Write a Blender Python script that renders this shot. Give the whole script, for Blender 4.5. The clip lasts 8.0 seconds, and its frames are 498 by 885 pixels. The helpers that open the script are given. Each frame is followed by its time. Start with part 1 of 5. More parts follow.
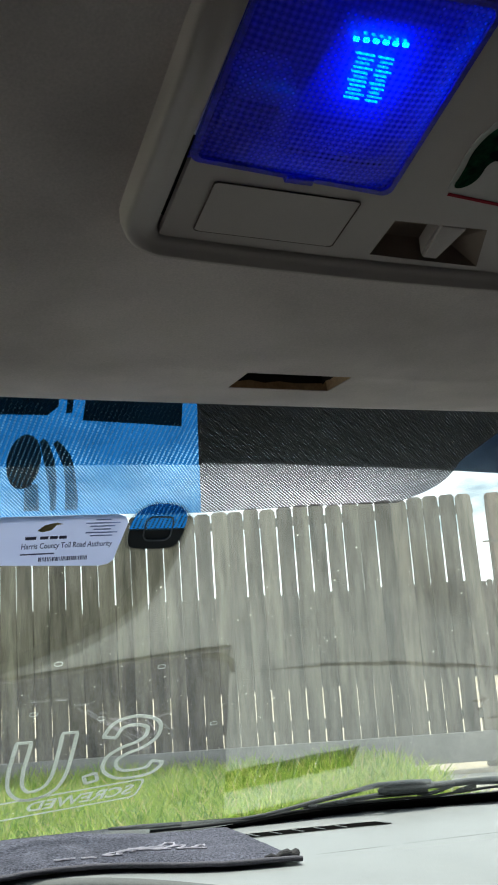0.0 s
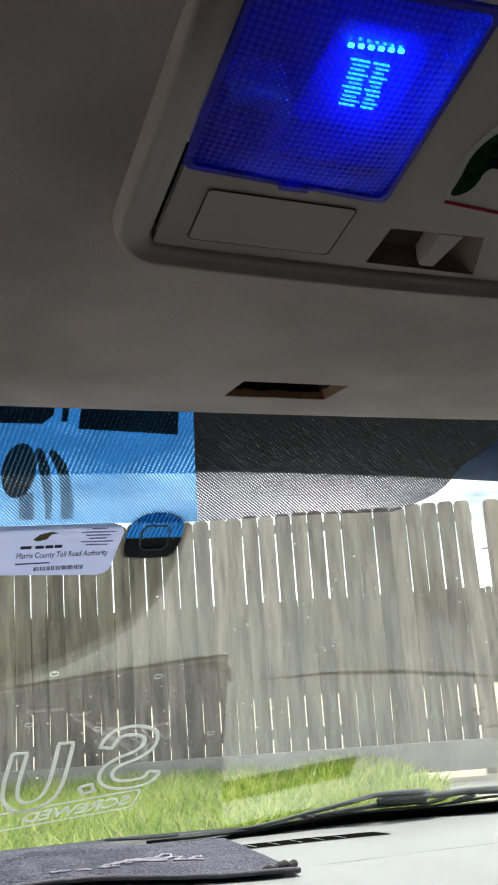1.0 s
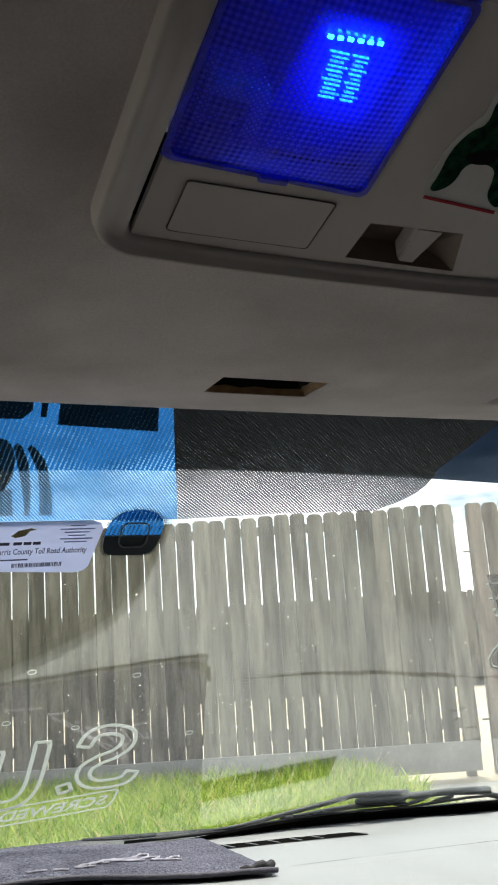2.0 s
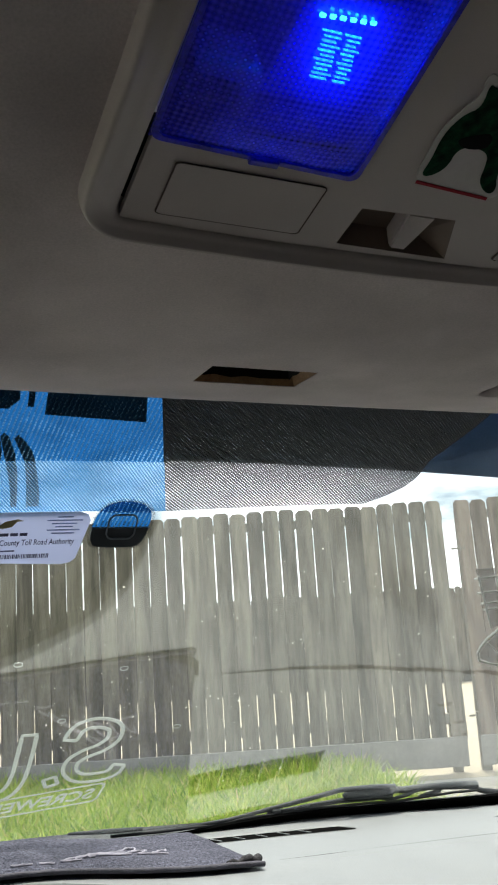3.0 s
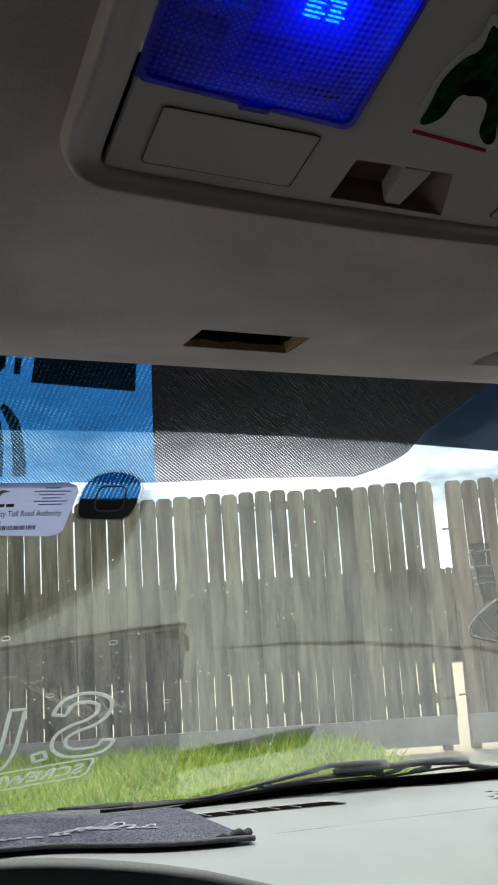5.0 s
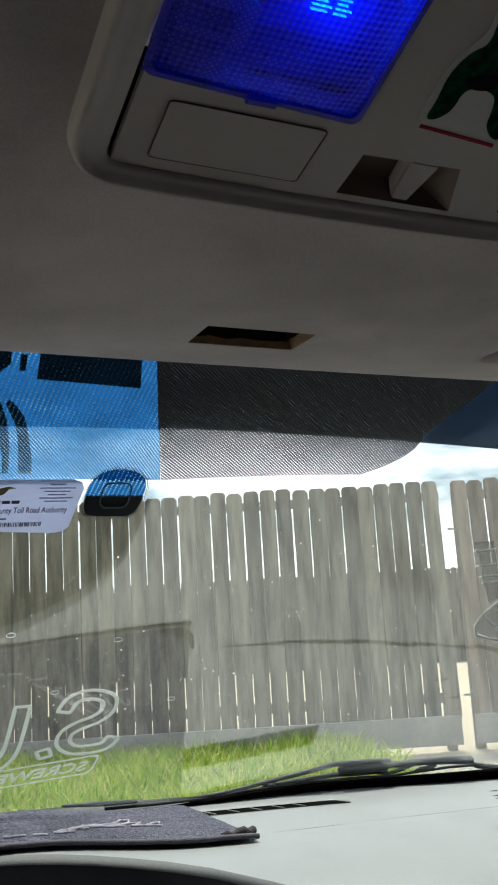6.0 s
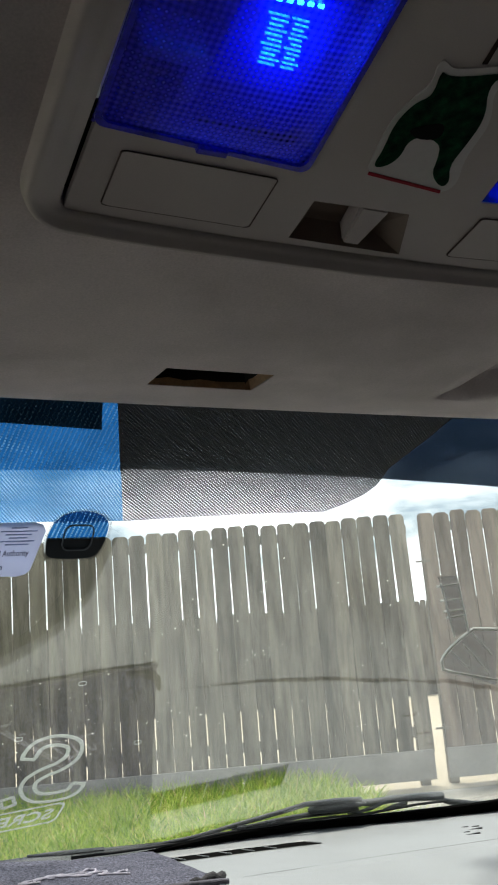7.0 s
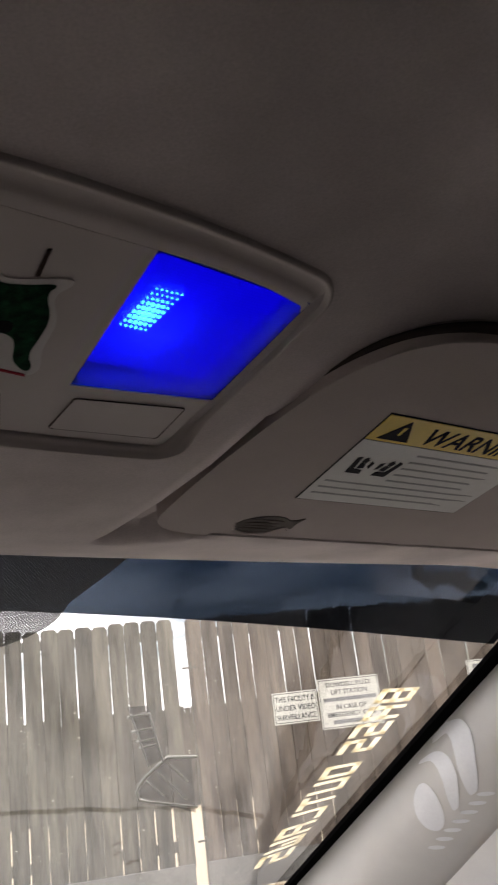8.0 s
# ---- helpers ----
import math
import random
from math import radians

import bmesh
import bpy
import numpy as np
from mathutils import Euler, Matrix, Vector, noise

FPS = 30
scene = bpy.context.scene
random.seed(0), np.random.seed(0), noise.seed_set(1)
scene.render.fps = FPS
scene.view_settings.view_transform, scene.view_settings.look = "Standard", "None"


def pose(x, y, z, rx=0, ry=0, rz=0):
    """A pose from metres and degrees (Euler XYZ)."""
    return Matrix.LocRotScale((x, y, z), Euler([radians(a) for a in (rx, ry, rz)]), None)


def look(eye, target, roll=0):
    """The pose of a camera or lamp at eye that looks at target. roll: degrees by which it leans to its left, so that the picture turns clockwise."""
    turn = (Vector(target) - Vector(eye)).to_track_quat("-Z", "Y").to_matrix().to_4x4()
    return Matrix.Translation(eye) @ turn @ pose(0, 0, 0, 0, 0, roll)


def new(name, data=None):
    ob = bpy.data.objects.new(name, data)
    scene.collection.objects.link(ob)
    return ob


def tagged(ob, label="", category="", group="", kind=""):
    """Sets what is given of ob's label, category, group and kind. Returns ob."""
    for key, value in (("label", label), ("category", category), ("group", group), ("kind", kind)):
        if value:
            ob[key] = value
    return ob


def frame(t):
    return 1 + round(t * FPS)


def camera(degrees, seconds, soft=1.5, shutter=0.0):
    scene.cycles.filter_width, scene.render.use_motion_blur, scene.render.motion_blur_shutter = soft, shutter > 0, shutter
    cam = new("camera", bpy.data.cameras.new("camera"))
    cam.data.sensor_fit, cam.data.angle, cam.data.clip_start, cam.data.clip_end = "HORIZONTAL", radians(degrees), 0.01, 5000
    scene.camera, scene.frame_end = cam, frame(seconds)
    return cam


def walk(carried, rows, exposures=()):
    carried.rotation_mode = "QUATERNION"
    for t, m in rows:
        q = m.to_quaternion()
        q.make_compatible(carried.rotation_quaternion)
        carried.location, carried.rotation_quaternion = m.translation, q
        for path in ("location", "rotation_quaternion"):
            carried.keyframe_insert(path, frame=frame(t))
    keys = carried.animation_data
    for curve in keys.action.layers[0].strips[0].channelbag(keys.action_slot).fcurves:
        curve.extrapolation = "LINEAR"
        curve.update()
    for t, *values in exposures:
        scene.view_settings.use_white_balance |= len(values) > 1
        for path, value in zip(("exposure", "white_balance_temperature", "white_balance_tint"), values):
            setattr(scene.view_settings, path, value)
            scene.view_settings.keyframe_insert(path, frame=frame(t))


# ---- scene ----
# ---- camera ----
cam = camera(30.3, 8.0, soft=2.0, shutter=0.05)
PATH = [
    (0.0, pose(-0.223, 0.000, 1.350, 102.06, 3.97, -21.52)),
    (0.5, pose(-0.221, -0.000, 1.349, 102.38, 4.18, -21.54)),
    (1.0, pose(-0.220, 0.003, 1.352, 102.48, 4.02, -21.59)),
    (1.5, pose(-0.218, 0.004, 1.350, 102.56, 3.92, -22.12)),
    (3.0, pose(-0.215, 0.009, 1.346, 102.28, 3.62, -23.41)),
    (3.5, pose(-0.212, 0.015, 1.342, 101.67, 3.74, -23.54)),
    (4.0, pose(-0.210, 0.017, 1.341, 101.38, 3.77, -23.86)),
    (4.5, pose(-0.209, 0.020, 1.341, 101.14, 3.66, -24.03)),
    (6.0, pose(-0.209, 0.022, 1.339, 101.04, 3.35, -23.64)),
    (6.5, pose(-0.209, 0.023, 1.339, 100.99, 3.32, -23.67)),
    (7.0, pose(-0.206, 0.018, 1.341, 103.14, 4.67, -25.44)),
    (7.2, pose(-0.200, -0.009, 1.354, 104.63, 5.19, -26.58)),
    (7.4, pose(-0.203, -0.023, 1.357, 106.17, 6.02, -28.20)),
    (7.5, pose(-0.203, -0.025, 1.354, 106.96, 6.10, -28.95)),
    (7.6, pose(-0.201, -0.023, 1.356, 107.30, 6.26, -30.04)),
    (7.7, pose(-0.199, -0.023, 1.357, 107.45, 6.29, -31.31)),
    (7.9, pose(-0.173, -0.034, 1.356, 107.88, 6.33, -35.28)),
    (8.0, pose(-0.149, -0.052, 1.356, 108.07, 6.75, -39.10)),
]
walk(cam, PATH, exposures=[(0.0, 0.96, 6300, 0), (0.5, 1.10, 6400, 3), (1.0, 1.17, 6550, 6), (2.2, 1.09, 6550, 6), (3.5, 0.89, 6480, 5), (6.5, 0.77, 6400, 3), (7.0, 0.78, 6500, 6), (7.5, 0.99, 6900, 15), (8.0, 1.03, 7000, 20)])

# ---- world, sun, exposure ----
SUN_ELEV, SUN_AZ = 77.0, 62.0      # degrees; azimuth counted from the x axis towards y
world = bpy.data.worlds.new("sky")
scene.world = world
world.use_nodes = True
wn, wl = world.node_tree.nodes, world.node_tree.links
wn.clear()
w_out = wn.new("ShaderNodeOutputWorld")
w_bg = wn.new("ShaderNodeBackground")
w_sky = wn.new("ShaderNodeTexSky")
w_sky.sky_type = 'NISHITA'
w_sky.sun_disc = False
w_sky.sun_elevation = radians(SUN_ELEV)
w_sky.sun_rotation = radians(90 - SUN_AZ)
w_sky.air_density, w_sky.dust_density = 1.0, 2.0
w_tc = wn.new("ShaderNodeTexCoord")
w_map = wn.new("ShaderNodeMapping")
w_map.inputs["Scale"].default_value = (1.6, 1.6, 5.0)
w_noise = wn.new("ShaderNodeTexNoise")
w_noise.inputs["Scale"].default_value = 2.2
w_noise.inputs["Detail"].default_value = 9
w_noise.inputs["Roughness"].default_value = 0.55
w_ramp = wn.new("ShaderNodeValToRGB")
w_ramp.color_ramp.elements[0].position = 0.43
w_ramp.color_ramp.elements[1].position = 0.63
w_mix = wn.new("ShaderNodeMix")
w_mix.data_type = 'RGBA'
w_mix.inputs[7].default_value = (20.0, 20.3, 21.0, 1)
wl.new(w_tc.outputs["Generated"], w_map.inputs["Vector"])
wl.new(w_map.outputs["Vector"], w_noise.inputs["Vector"])
wl.new(w_noise.outputs["Fac"], w_ramp.inputs["Fac"])
wl.new(w_ramp.outputs["Color"], w_mix.inputs[0])
wl.new(w_sky.outputs["Color"], w_mix.inputs[6])
wl.new(w_mix.outputs[2], w_bg.inputs["Color"])
w_bg.inputs["Strength"].default_value = 0.1
wl.new(w_bg.outputs["Background"], w_out.inputs["Surface"])

sun_data = bpy.data.lights.new("sun", 'SUN')
sun_data.energy, sun_data.angle, sun_data.color = 4.6, radians(12.0), (1.0, 0.95, 0.87)
sun = new("sun", sun_data)
SUN_TO = Vector((math.cos(radians(SUN_AZ)) * math.cos(radians(SUN_ELEV)), math.sin(radians(SUN_AZ)) * math.cos(radians(SUN_ELEV)), math.sin(radians(SUN_ELEV))))
sun.matrix_world = look(SUN_TO * 30, (0, 0, 0))


# ---- materials ----
def mat(name, color, rough=0.6, metal=0.0, vary=0.15, scale=30.0, fine=300.0, bump=0.2, depth=0.001, spec=0.5, obj_random=0.0, stretch=(1, 1, 1), stain=0.0, stain_scale=3.0):
    """A surface with colour variation at two scales and fine relief."""
    m = bpy.data.materials.new(name)
    m.use_nodes = True
    n, l = m.node_tree.nodes, m.node_tree.links
    b = n["Principled BSDF"]
    b.inputs["Roughness"].default_value, b.inputs["Metallic"].default_value = rough, metal
    b.inputs["Specular IOR Level"].default_value = spec
    tc = n.new("ShaderNodeTexCoord")
    mp = n.new("ShaderNodeMapping")
    mp.inputs["Scale"].default_value = stretch
    if obj_random:      # each piece takes another stretch of the grain
        where, shift = n.new("ShaderNodeObjectInfo"), n.new("ShaderNodeVectorMath")
        shift.operation = 'MULTIPLY_ADD'
        mix_up = n.new("ShaderNodeCombineXYZ")
        for k in range(3):
            l.new(where.outputs["Random"], mix_up.inputs[k])
        shift.inputs[1].default_value = (31.0, 17.0, 23.0)
        l.new(mix_up.outputs[0], shift.inputs[0])
        l.new(tc.outputs["Object"], shift.inputs[2])
        l.new(shift.outputs["Vector"], mp.inputs["Vector"])
    else:
        l.new(tc.outputs["Object"], mp.inputs["Vector"])
    n1, n2 = n.new("ShaderNodeTexNoise"), n.new("ShaderNodeTexNoise")
    n1.inputs["Scale"].default_value, n2.inputs["Scale"].default_value = scale, fine
    n1.inputs["Detail"].default_value, n2.inputs["Detail"].default_value = 6, 4
    for q in (n1, n2):
        l.new(mp.outputs["Vector"], q.inputs["Vector"])
    add = n.new("ShaderNodeMath")
    add.operation = 'ADD'
    l.new(n1.outputs["Fac"], add.inputs[0])
    l.new(n2.outputs["Fac"], add.inputs[1])
    last = add.outputs[0]
    if obj_random:
        oi = n.new("ShaderNodeObjectInfo")
        mad = n.new("ShaderNodeMath")
        mad.operation = 'MULTIPLY_ADD'
        mad.inputs[1].default_value = obj_random
        l.new(oi.outputs["Random"], mad.inputs[0])
        l.new(last, mad.inputs[2])
        last = mad.outputs[0]
    rng = n.new("ShaderNodeMapRange")
    rng.inputs["From Min"].default_value, rng.inputs["From Max"].default_value = 0.6, 1.4 + obj_random
    rng.inputs["To Min"].default_value, rng.inputs["To Max"].default_value = 1 - vary, 1 + vary
    l.new(last, rng.inputs["Value"])
    mul = n.new("ShaderNodeVectorMath")
    mul.operation = 'SCALE'
    mul.inputs[0].default_value = color[:3]
    l.new(rng.outputs["Result"], mul.inputs["Scale"])
    out = mul.outputs["Vector"]
    if stain:
        n3 = n.new("ShaderNodeTexNoise")
        n3.inputs["Scale"].default_value = stain_scale
        n3.inputs["Detail"].default_value = 5
        l.new(mp.outputs["Vector"], n3.inputs["Vector"])
        r3 = n.new("ShaderNodeMapRange")
        r3.inputs["From Min"].default_value, r3.inputs["From Max"].default_value = 0.4, 0.65
        r3.inputs["To Min"].default_value, r3.inputs["To Max"].default_value = 1.0, 1.0 - stain
        l.new(n3.outputs["Fac"], r3.inputs["Value"])
        m3 = n.new("ShaderNodeVectorMath")
        m3.operation = 'SCALE'
        l.new(out, m3.inputs[0])
        l.new(r3.outputs["Result"], m3.inputs["Scale"])
        out = m3.outputs["Vector"]
    l.new(out, b.inputs["Base Color"])
    if bump:
        bp = n.new("ShaderNodeBump")
        bp.inputs["Strength"].default_value, bp.inputs["Distance"].default_value = bump, depth
        l.new(n2.outputs["Fac"], bp.inputs["Height"])
        l.new(bp.outputs["Normal"], b.inputs["Normal"])
    return m


def plain(name, color, rough=0.5, **kw):
    return mat(name, color, rough, vary=0.05, bump=0.0, **kw)


def schlick(n, l, r0):
    """How much a bare surface mirrors at its slant, the same from both sides."""
    lw, pw, ma = n.new("ShaderNodeLayerWeight"), n.new("ShaderNodeMath"), n.new("ShaderNodeMath")
    lw.inputs["Blend"].default_value = 0.5
    pw.operation, ma.operation = 'POWER', 'MULTIPLY_ADD'
    pw.inputs[1].default_value = 5.0
    ma.inputs[1].default_value, ma.inputs[2].default_value = 1 - r0, r0
    l.new(lw.outputs["Facing"], pw.inputs[0])
    l.new(pw.outputs[0], ma.inputs[0])
    return lw, ma.outputs[0]


def clear_mat(name, tint, r0=0.04, rough=0.0):
    """A thin pane: tinted see-through with a Fresnel gloss."""
    m = bpy.data.materials.new(name)
    m.use_nodes = True
    n, l = m.node_tree.nodes, m.node_tree.links
    n.remove(n["Principled BSDF"])
    tr, gl, mx = n.new("ShaderNodeBsdfTransparent"), n.new("ShaderNodeBsdfGlossy"), n.new("ShaderNodeMixShader")
    tr.inputs["Color"].default_value = (*tint, 1)
    gl.inputs["Roughness"].default_value = rough
    l.new(schlick(n, l, r0)[1], mx.inputs[0])
    l.new(tr.outputs[0], mx.inputs[1])
    l.new(gl.outputs[0], mx.inputs[2])
    l.new(mx.outputs[0], n["Material Output"].inputs["Surface"])
    return m


def dot_mat(name, pitch, radius, color):
    """Printed ceramic dots in staggered rows, clear between them."""
    m = bpy.data.materials.new(name)
    m.use_nodes = True
    n, l = m.node_tree.nodes, m.node_tree.links
    n.remove(n["Principled BSDF"])
    tc = n.new("ShaderNodeTexCoord")
    mp = n.new("ShaderNodeMapping")
    mp.inputs["Rotation"].default_value = (0, 0, radians(45))
    mp.inputs["Scale"].default_value = (1 / pitch, 1.65 / pitch, 0)
    l.new(tc.outputs["Object"], mp.inputs["Vector"])
    fr = n.new("ShaderNodeVectorMath")
    fr.operation = 'FRACTION'
    l.new(mp.outputs["Vector"], fr.inputs[0])
    sq = n.new("ShaderNodeMapping")
    sq.vector_type = 'TEXTURE'
    sq.inputs["Location"].default_value = (0.5, 0.5, 0)
    sq.inputs["Scale"].default_value = (1.0, 1 / 0.74, 1)
    l.new(fr.outputs["Vector"], sq.inputs["Vector"])
    ln = n.new("ShaderNodeVectorMath")
    ln.operation = 'LENGTH'
    l.new(sq.outputs["Vector"], ln.inputs[0])
    away, lt = n.new("ShaderNodeMath"), n.new("ShaderNodeMapRange")
    away.operation = 'SUBTRACT'
    lt.interpolation_type = 'SMOOTHSTEP'
    lt.inputs["From Min"].default_value, lt.inputs["From Max"].default_value = 0.13, -0.13
    lt.inputs["To Min"].default_value, lt.inputs["To Max"].default_value = 0.06, 0.97
    sep = n.new("ShaderNodeSeparateXYZ")
    l.new(tc.outputs["Object"], sep.inputs[0])
    grow = n.new("ShaderNodeMapRange")
    grow.inputs["From Min"].default_value, grow.inputs["From Max"].default_value = 0.670, 0.722
    grow.inputs["To Min"].default_value, grow.inputs["To Max"].default_value = radius * 1.0, radius * 0.70
    l.new(sep.outputs[1], grow.inputs["Value"])
    l.new(ln.outputs["Value"], away.inputs[0])
    l.new(grow.outputs[0], away.inputs[1])
    l.new(away.outputs[0], lt.inputs["Value"])
    tr, df, mx = n.new("ShaderNodeBsdfTransparent"), n.new("ShaderNodeBsdfPrincipled"), n.new("ShaderNodeMixShader")
    df.inputs["Base Color"].default_value = (*color, 1)
    df.inputs["Roughness"].default_value = 0.5
    l.new(lt.outputs[0], mx.inputs[0])
    l.new(tr.outputs[0], mx.inputs[1])
    l.new(df.outputs[0], mx.inputs[2])
    l.new(mx.outputs[0], n["Material Output"].inputs["Surface"])
    return m


def lens_mat(name, tint, clear, ribs, deep=0.14):
    """Blue moulded lamp plastic: part see-through, part scattering, ribbed."""
    m = bpy.data.materials.new(name)
    m.use_nodes = True
    n, l = m.node_tree.nodes, m.node_tree.links
    n.remove(n["Principled BSDF"])
    tc = n.new("ShaderNodeTexCoord")
    sep = n.new("ShaderNodeSeparateXYZ")
    l.new(tc.outputs["Object"], sep.inputs[0])
    waves = []
    for axis in (0, 1):
        s = n.new("ShaderNodeMath")
        s.operation = 'MULTIPLY'
        s.inputs[1].default_value = ribs
        l.new(sep.outputs[axis], s.inputs[0])
        w = n.new("ShaderNodeMath")
        w.operation = 'SINE'
        l.new(s.outputs[0], w.inputs[0])
        waves.append(w)
    sm = n.new("ShaderNodeMath")
    sm.operation = 'ADD'
    l.new(waves[0].outputs[0], sm.inputs[0])
    l.new(waves[1].outputs[0], sm.inputs[1])
    bp = n.new("ShaderNodeBump")
    bp.inputs["Strength"].default_value, bp.inputs["Distance"].default_value = 0.15, 0.0003
    l.new(sm.outputs[0], bp.inputs["Height"])
    fac = n.new("ShaderNodeMapRange")
    fac.inputs["From Min"].default_value, fac.inputs["From Max"].default_value = -2, 2
    fac.inputs["To Min"].default_value, fac.inputs["To Max"].default_value = clear - deep, clear + deep
    l.new(sm.outputs[0], fac.inputs["Value"])
    tr, tl, gl = n.new("ShaderNodeBsdfTransparent"), n.new("ShaderNodeBsdfTranslucent"), n.new("ShaderNodeBsdfGlossy")
    tr.inputs["Color"].default_value = (*tint, 1)
    tl.inputs["Color"].default_value = (tint[0] * 0.2, tint[1] * 0.15, tint[2], 1)
    gl.inputs["Roughness"].default_value = 0.12
    gl.inputs["Color"].default_value = (0.15, 0.15, 0.18, 1)
    df, haze = n.new("ShaderNodeBsdfDiffuse"), n.new("ShaderNodeMixShader")
    df.inputs["Color"].default_value = (0.30, 0.26, 0.98, 1) if tint[0] > 0.1 else (0.0, 0.0, 0.30, 1)
    haze.inputs[0].default_value = 0.6
    l.new(tl.outputs[0], haze.inputs[1])
    l.new(df.outputs[0], haze.inputs[2])
    mx, mx2 = n.new("ShaderNodeMixShader"), n.new("ShaderNodeMixShader")
    fr, fr_out = schlick(n, l, 0.04)
    l.new(fac.outputs[0], mx.inputs[0])
    l.new(haze.outputs[0], mx.inputs[1])
    l.new(tr.outputs[0], mx.inputs[2])
    l.new(bp.outputs["Normal"], fr.inputs["Normal"])
    l.new(bp.outputs["Normal"], gl.inputs["Normal"])
    l.new(fr_out, mx2.inputs[0])
    l.new(mx.outputs[0], mx2.inputs[1])
    l.new(gl.outputs[0], mx2.inputs[2])
    l.new(mx2.outputs[0], n["Material Output"].inputs["Surface"])
    return m


def glow_mat(name, color, strength):
    m = bpy.data.materials.new(name)
    m.use_nodes = True
    b = m.node_tree.nodes["Principled BSDF"]
    b.inputs["Base Color"].default_value = (*color, 1)
    b.inputs["Emission Color"].default_value = (*color, 1)
    b.inputs["Emission Strength"].default_value = strength
    return m


def halo_mat(name, color, low, high, center, reach):
    """A board added for the glow of scattered diode light, strongest round the diodes."""
    m = glow_mat(name, color, low)
    n, l = m.node_tree.nodes, m.node_tree.links
    tc, d, r = n.new("ShaderNodeTexCoord"), n.new("ShaderNodeVectorMath"), n.new("ShaderNodeMapRange")
    d.operation = 'DISTANCE'
    d.inputs[1].default_value = center
    r.interpolation_type = 'SMOOTHSTEP'
    r.inputs["From Min"].default_value, r.inputs["From Max"].default_value = reach, 0.0
    r.inputs["To Min"].default_value, r.inputs["To Max"].default_value = low, high
    l.new(tc.outputs["Object"], d.inputs[0])
    l.new(d.outputs["Value"], r.inputs["Value"])
    l.new(r.outputs[0], n["Principled BSDF"].inputs["Emission Strength"])
    return m


def perforated_mat(name, dark, light, slant, pitch_a, pitch_b, hole, longer=(1.0, 1.0)):
    """A reflection put in as a film lit from outside, with rows of clearer pinholes."""
    m = bpy.data.materials.new(name)
    m.use_nodes = True
    n, l = m.node_tree.nodes, m.node_tree.links
    b = n["Principled BSDF"]
    b.inputs["Base Color"].default_value = (*dark, 1)
    b.inputs["Roughness"].default_value = 0.5
    b.inputs["Specular IOR Level"].default_value = 0.2
    tc, mp = n.new("ShaderNodeTexCoord"), n.new("ShaderNodeMapping")
    mp.vector_type = 'TEXTURE'
    mp.inputs["Rotation"].default_value = (0, 0, radians(slant))
    mp.inputs["Scale"].default_value = (pitch_a, pitch_b, 1)
    pre = n.new("ShaderNodeMapping")
    pre.inputs["Scale"].default_value = (1, 1.07, 1)
    l.new(tc.outputs["Object"], pre.inputs["Vector"])
    l.new(pre.outputs["Vector"], mp.inputs["Vector"])
    fr, fl, ds, mr = n.new("ShaderNodeVectorMath"), n.new("ShaderNodeMapping"), n.new("ShaderNodeVectorMath"), n.new("ShaderNodeMapRange")
    fr.operation, ds.operation, fl.vector_type = 'FRACTION', 'LENGTH', 'TEXTURE'
    fl.inputs["Location"].default_value = (0.5, 0.5, 0)
    fl.inputs["Scale"].default_value = (longer[0], longer[1], 1e6)
    mr.inputs["From Min"].default_value, mr.inputs["From Max"].default_value = hole, hole * 0.6
    l.new(mp.outputs["Vector"], fr.inputs[0])
    l.new(fr.outputs["Vector"], fl.inputs["Vector"])
    l.new(fl.outputs["Vector"], ds.inputs[0])
    l.new(ds.outputs["Value"], mr.inputs["Value"])
    nz = n.new("ShaderNodeTexNoise")
    nz.inputs["Scale"].default_value = 30
    l.new(tc.outputs["Object"], nz.inputs["Vector"])
    vr, sc = n.new("ShaderNodeMapRange"), n.new("ShaderNodeVectorMath")
    vr.inputs["From Min"].default_value, vr.inputs["From Max"].default_value = 0.3, 0.7
    vr.inputs["To Min"].default_value, vr.inputs["To Max"].default_value = 0.82, 1.18
    sc.operation = 'SCALE'
    sc.inputs[0].default_value = dark
    l.new(nz.outputs["Fac"], vr.inputs["Value"])
    l.new(vr.outputs[0], sc.inputs["Scale"])
    tl, tr = n.new("ShaderNodeBsdfTranslucent"), n.new("ShaderNodeBsdfTransparent")
    l.new(sc.outputs["Vector"], tl.inputs["Color"])
    tr.inputs["Color"].default_value = (*light, 1)
    m1, m2 = n.new("ShaderNodeMixShader"), n.new("ShaderNodeMixShader")
    m1.inputs[0].default_value = 0.8
    l.new(b.outputs[0], m1.inputs[1])
    l.new(tl.outputs[0], m1.inputs[2])
    l.new(mr.outputs[0], m2.inputs[0])
    l.new(m1.outputs[0], m2.inputs[1])
    l.new(tr.outputs[0], m2.inputs[2])
    l.new(m2.outputs[0], n["Material Output"].inputs["Surface"])
    return m


def paper_mat(name, color, through_light):
    """Card or vinyl that is lit from both sides."""
    m = bpy.data.materials.new(name)
    m.use_nodes = True
    n, l = m.node_tree.nodes, m.node_tree.links
    b = n["Principled BSDF"]
    b.inputs["Base Color"].default_value = (*color, 1)
    b.inputs["Roughness"].default_value = 0.5
    tl, mx = n.new("ShaderNodeBsdfTranslucent"), n.new("ShaderNodeMixShader")
    tl.inputs["Color"].default_value = (*color, 1)
    mx.inputs[0].default_value = through_light
    l.new(b.outputs[0], mx.inputs[1])
    l.new(tl.outputs[0], mx.inputs[2])
    l.new(mx.outputs[0], n["Material Output"].inputs["Surface"])
    return m


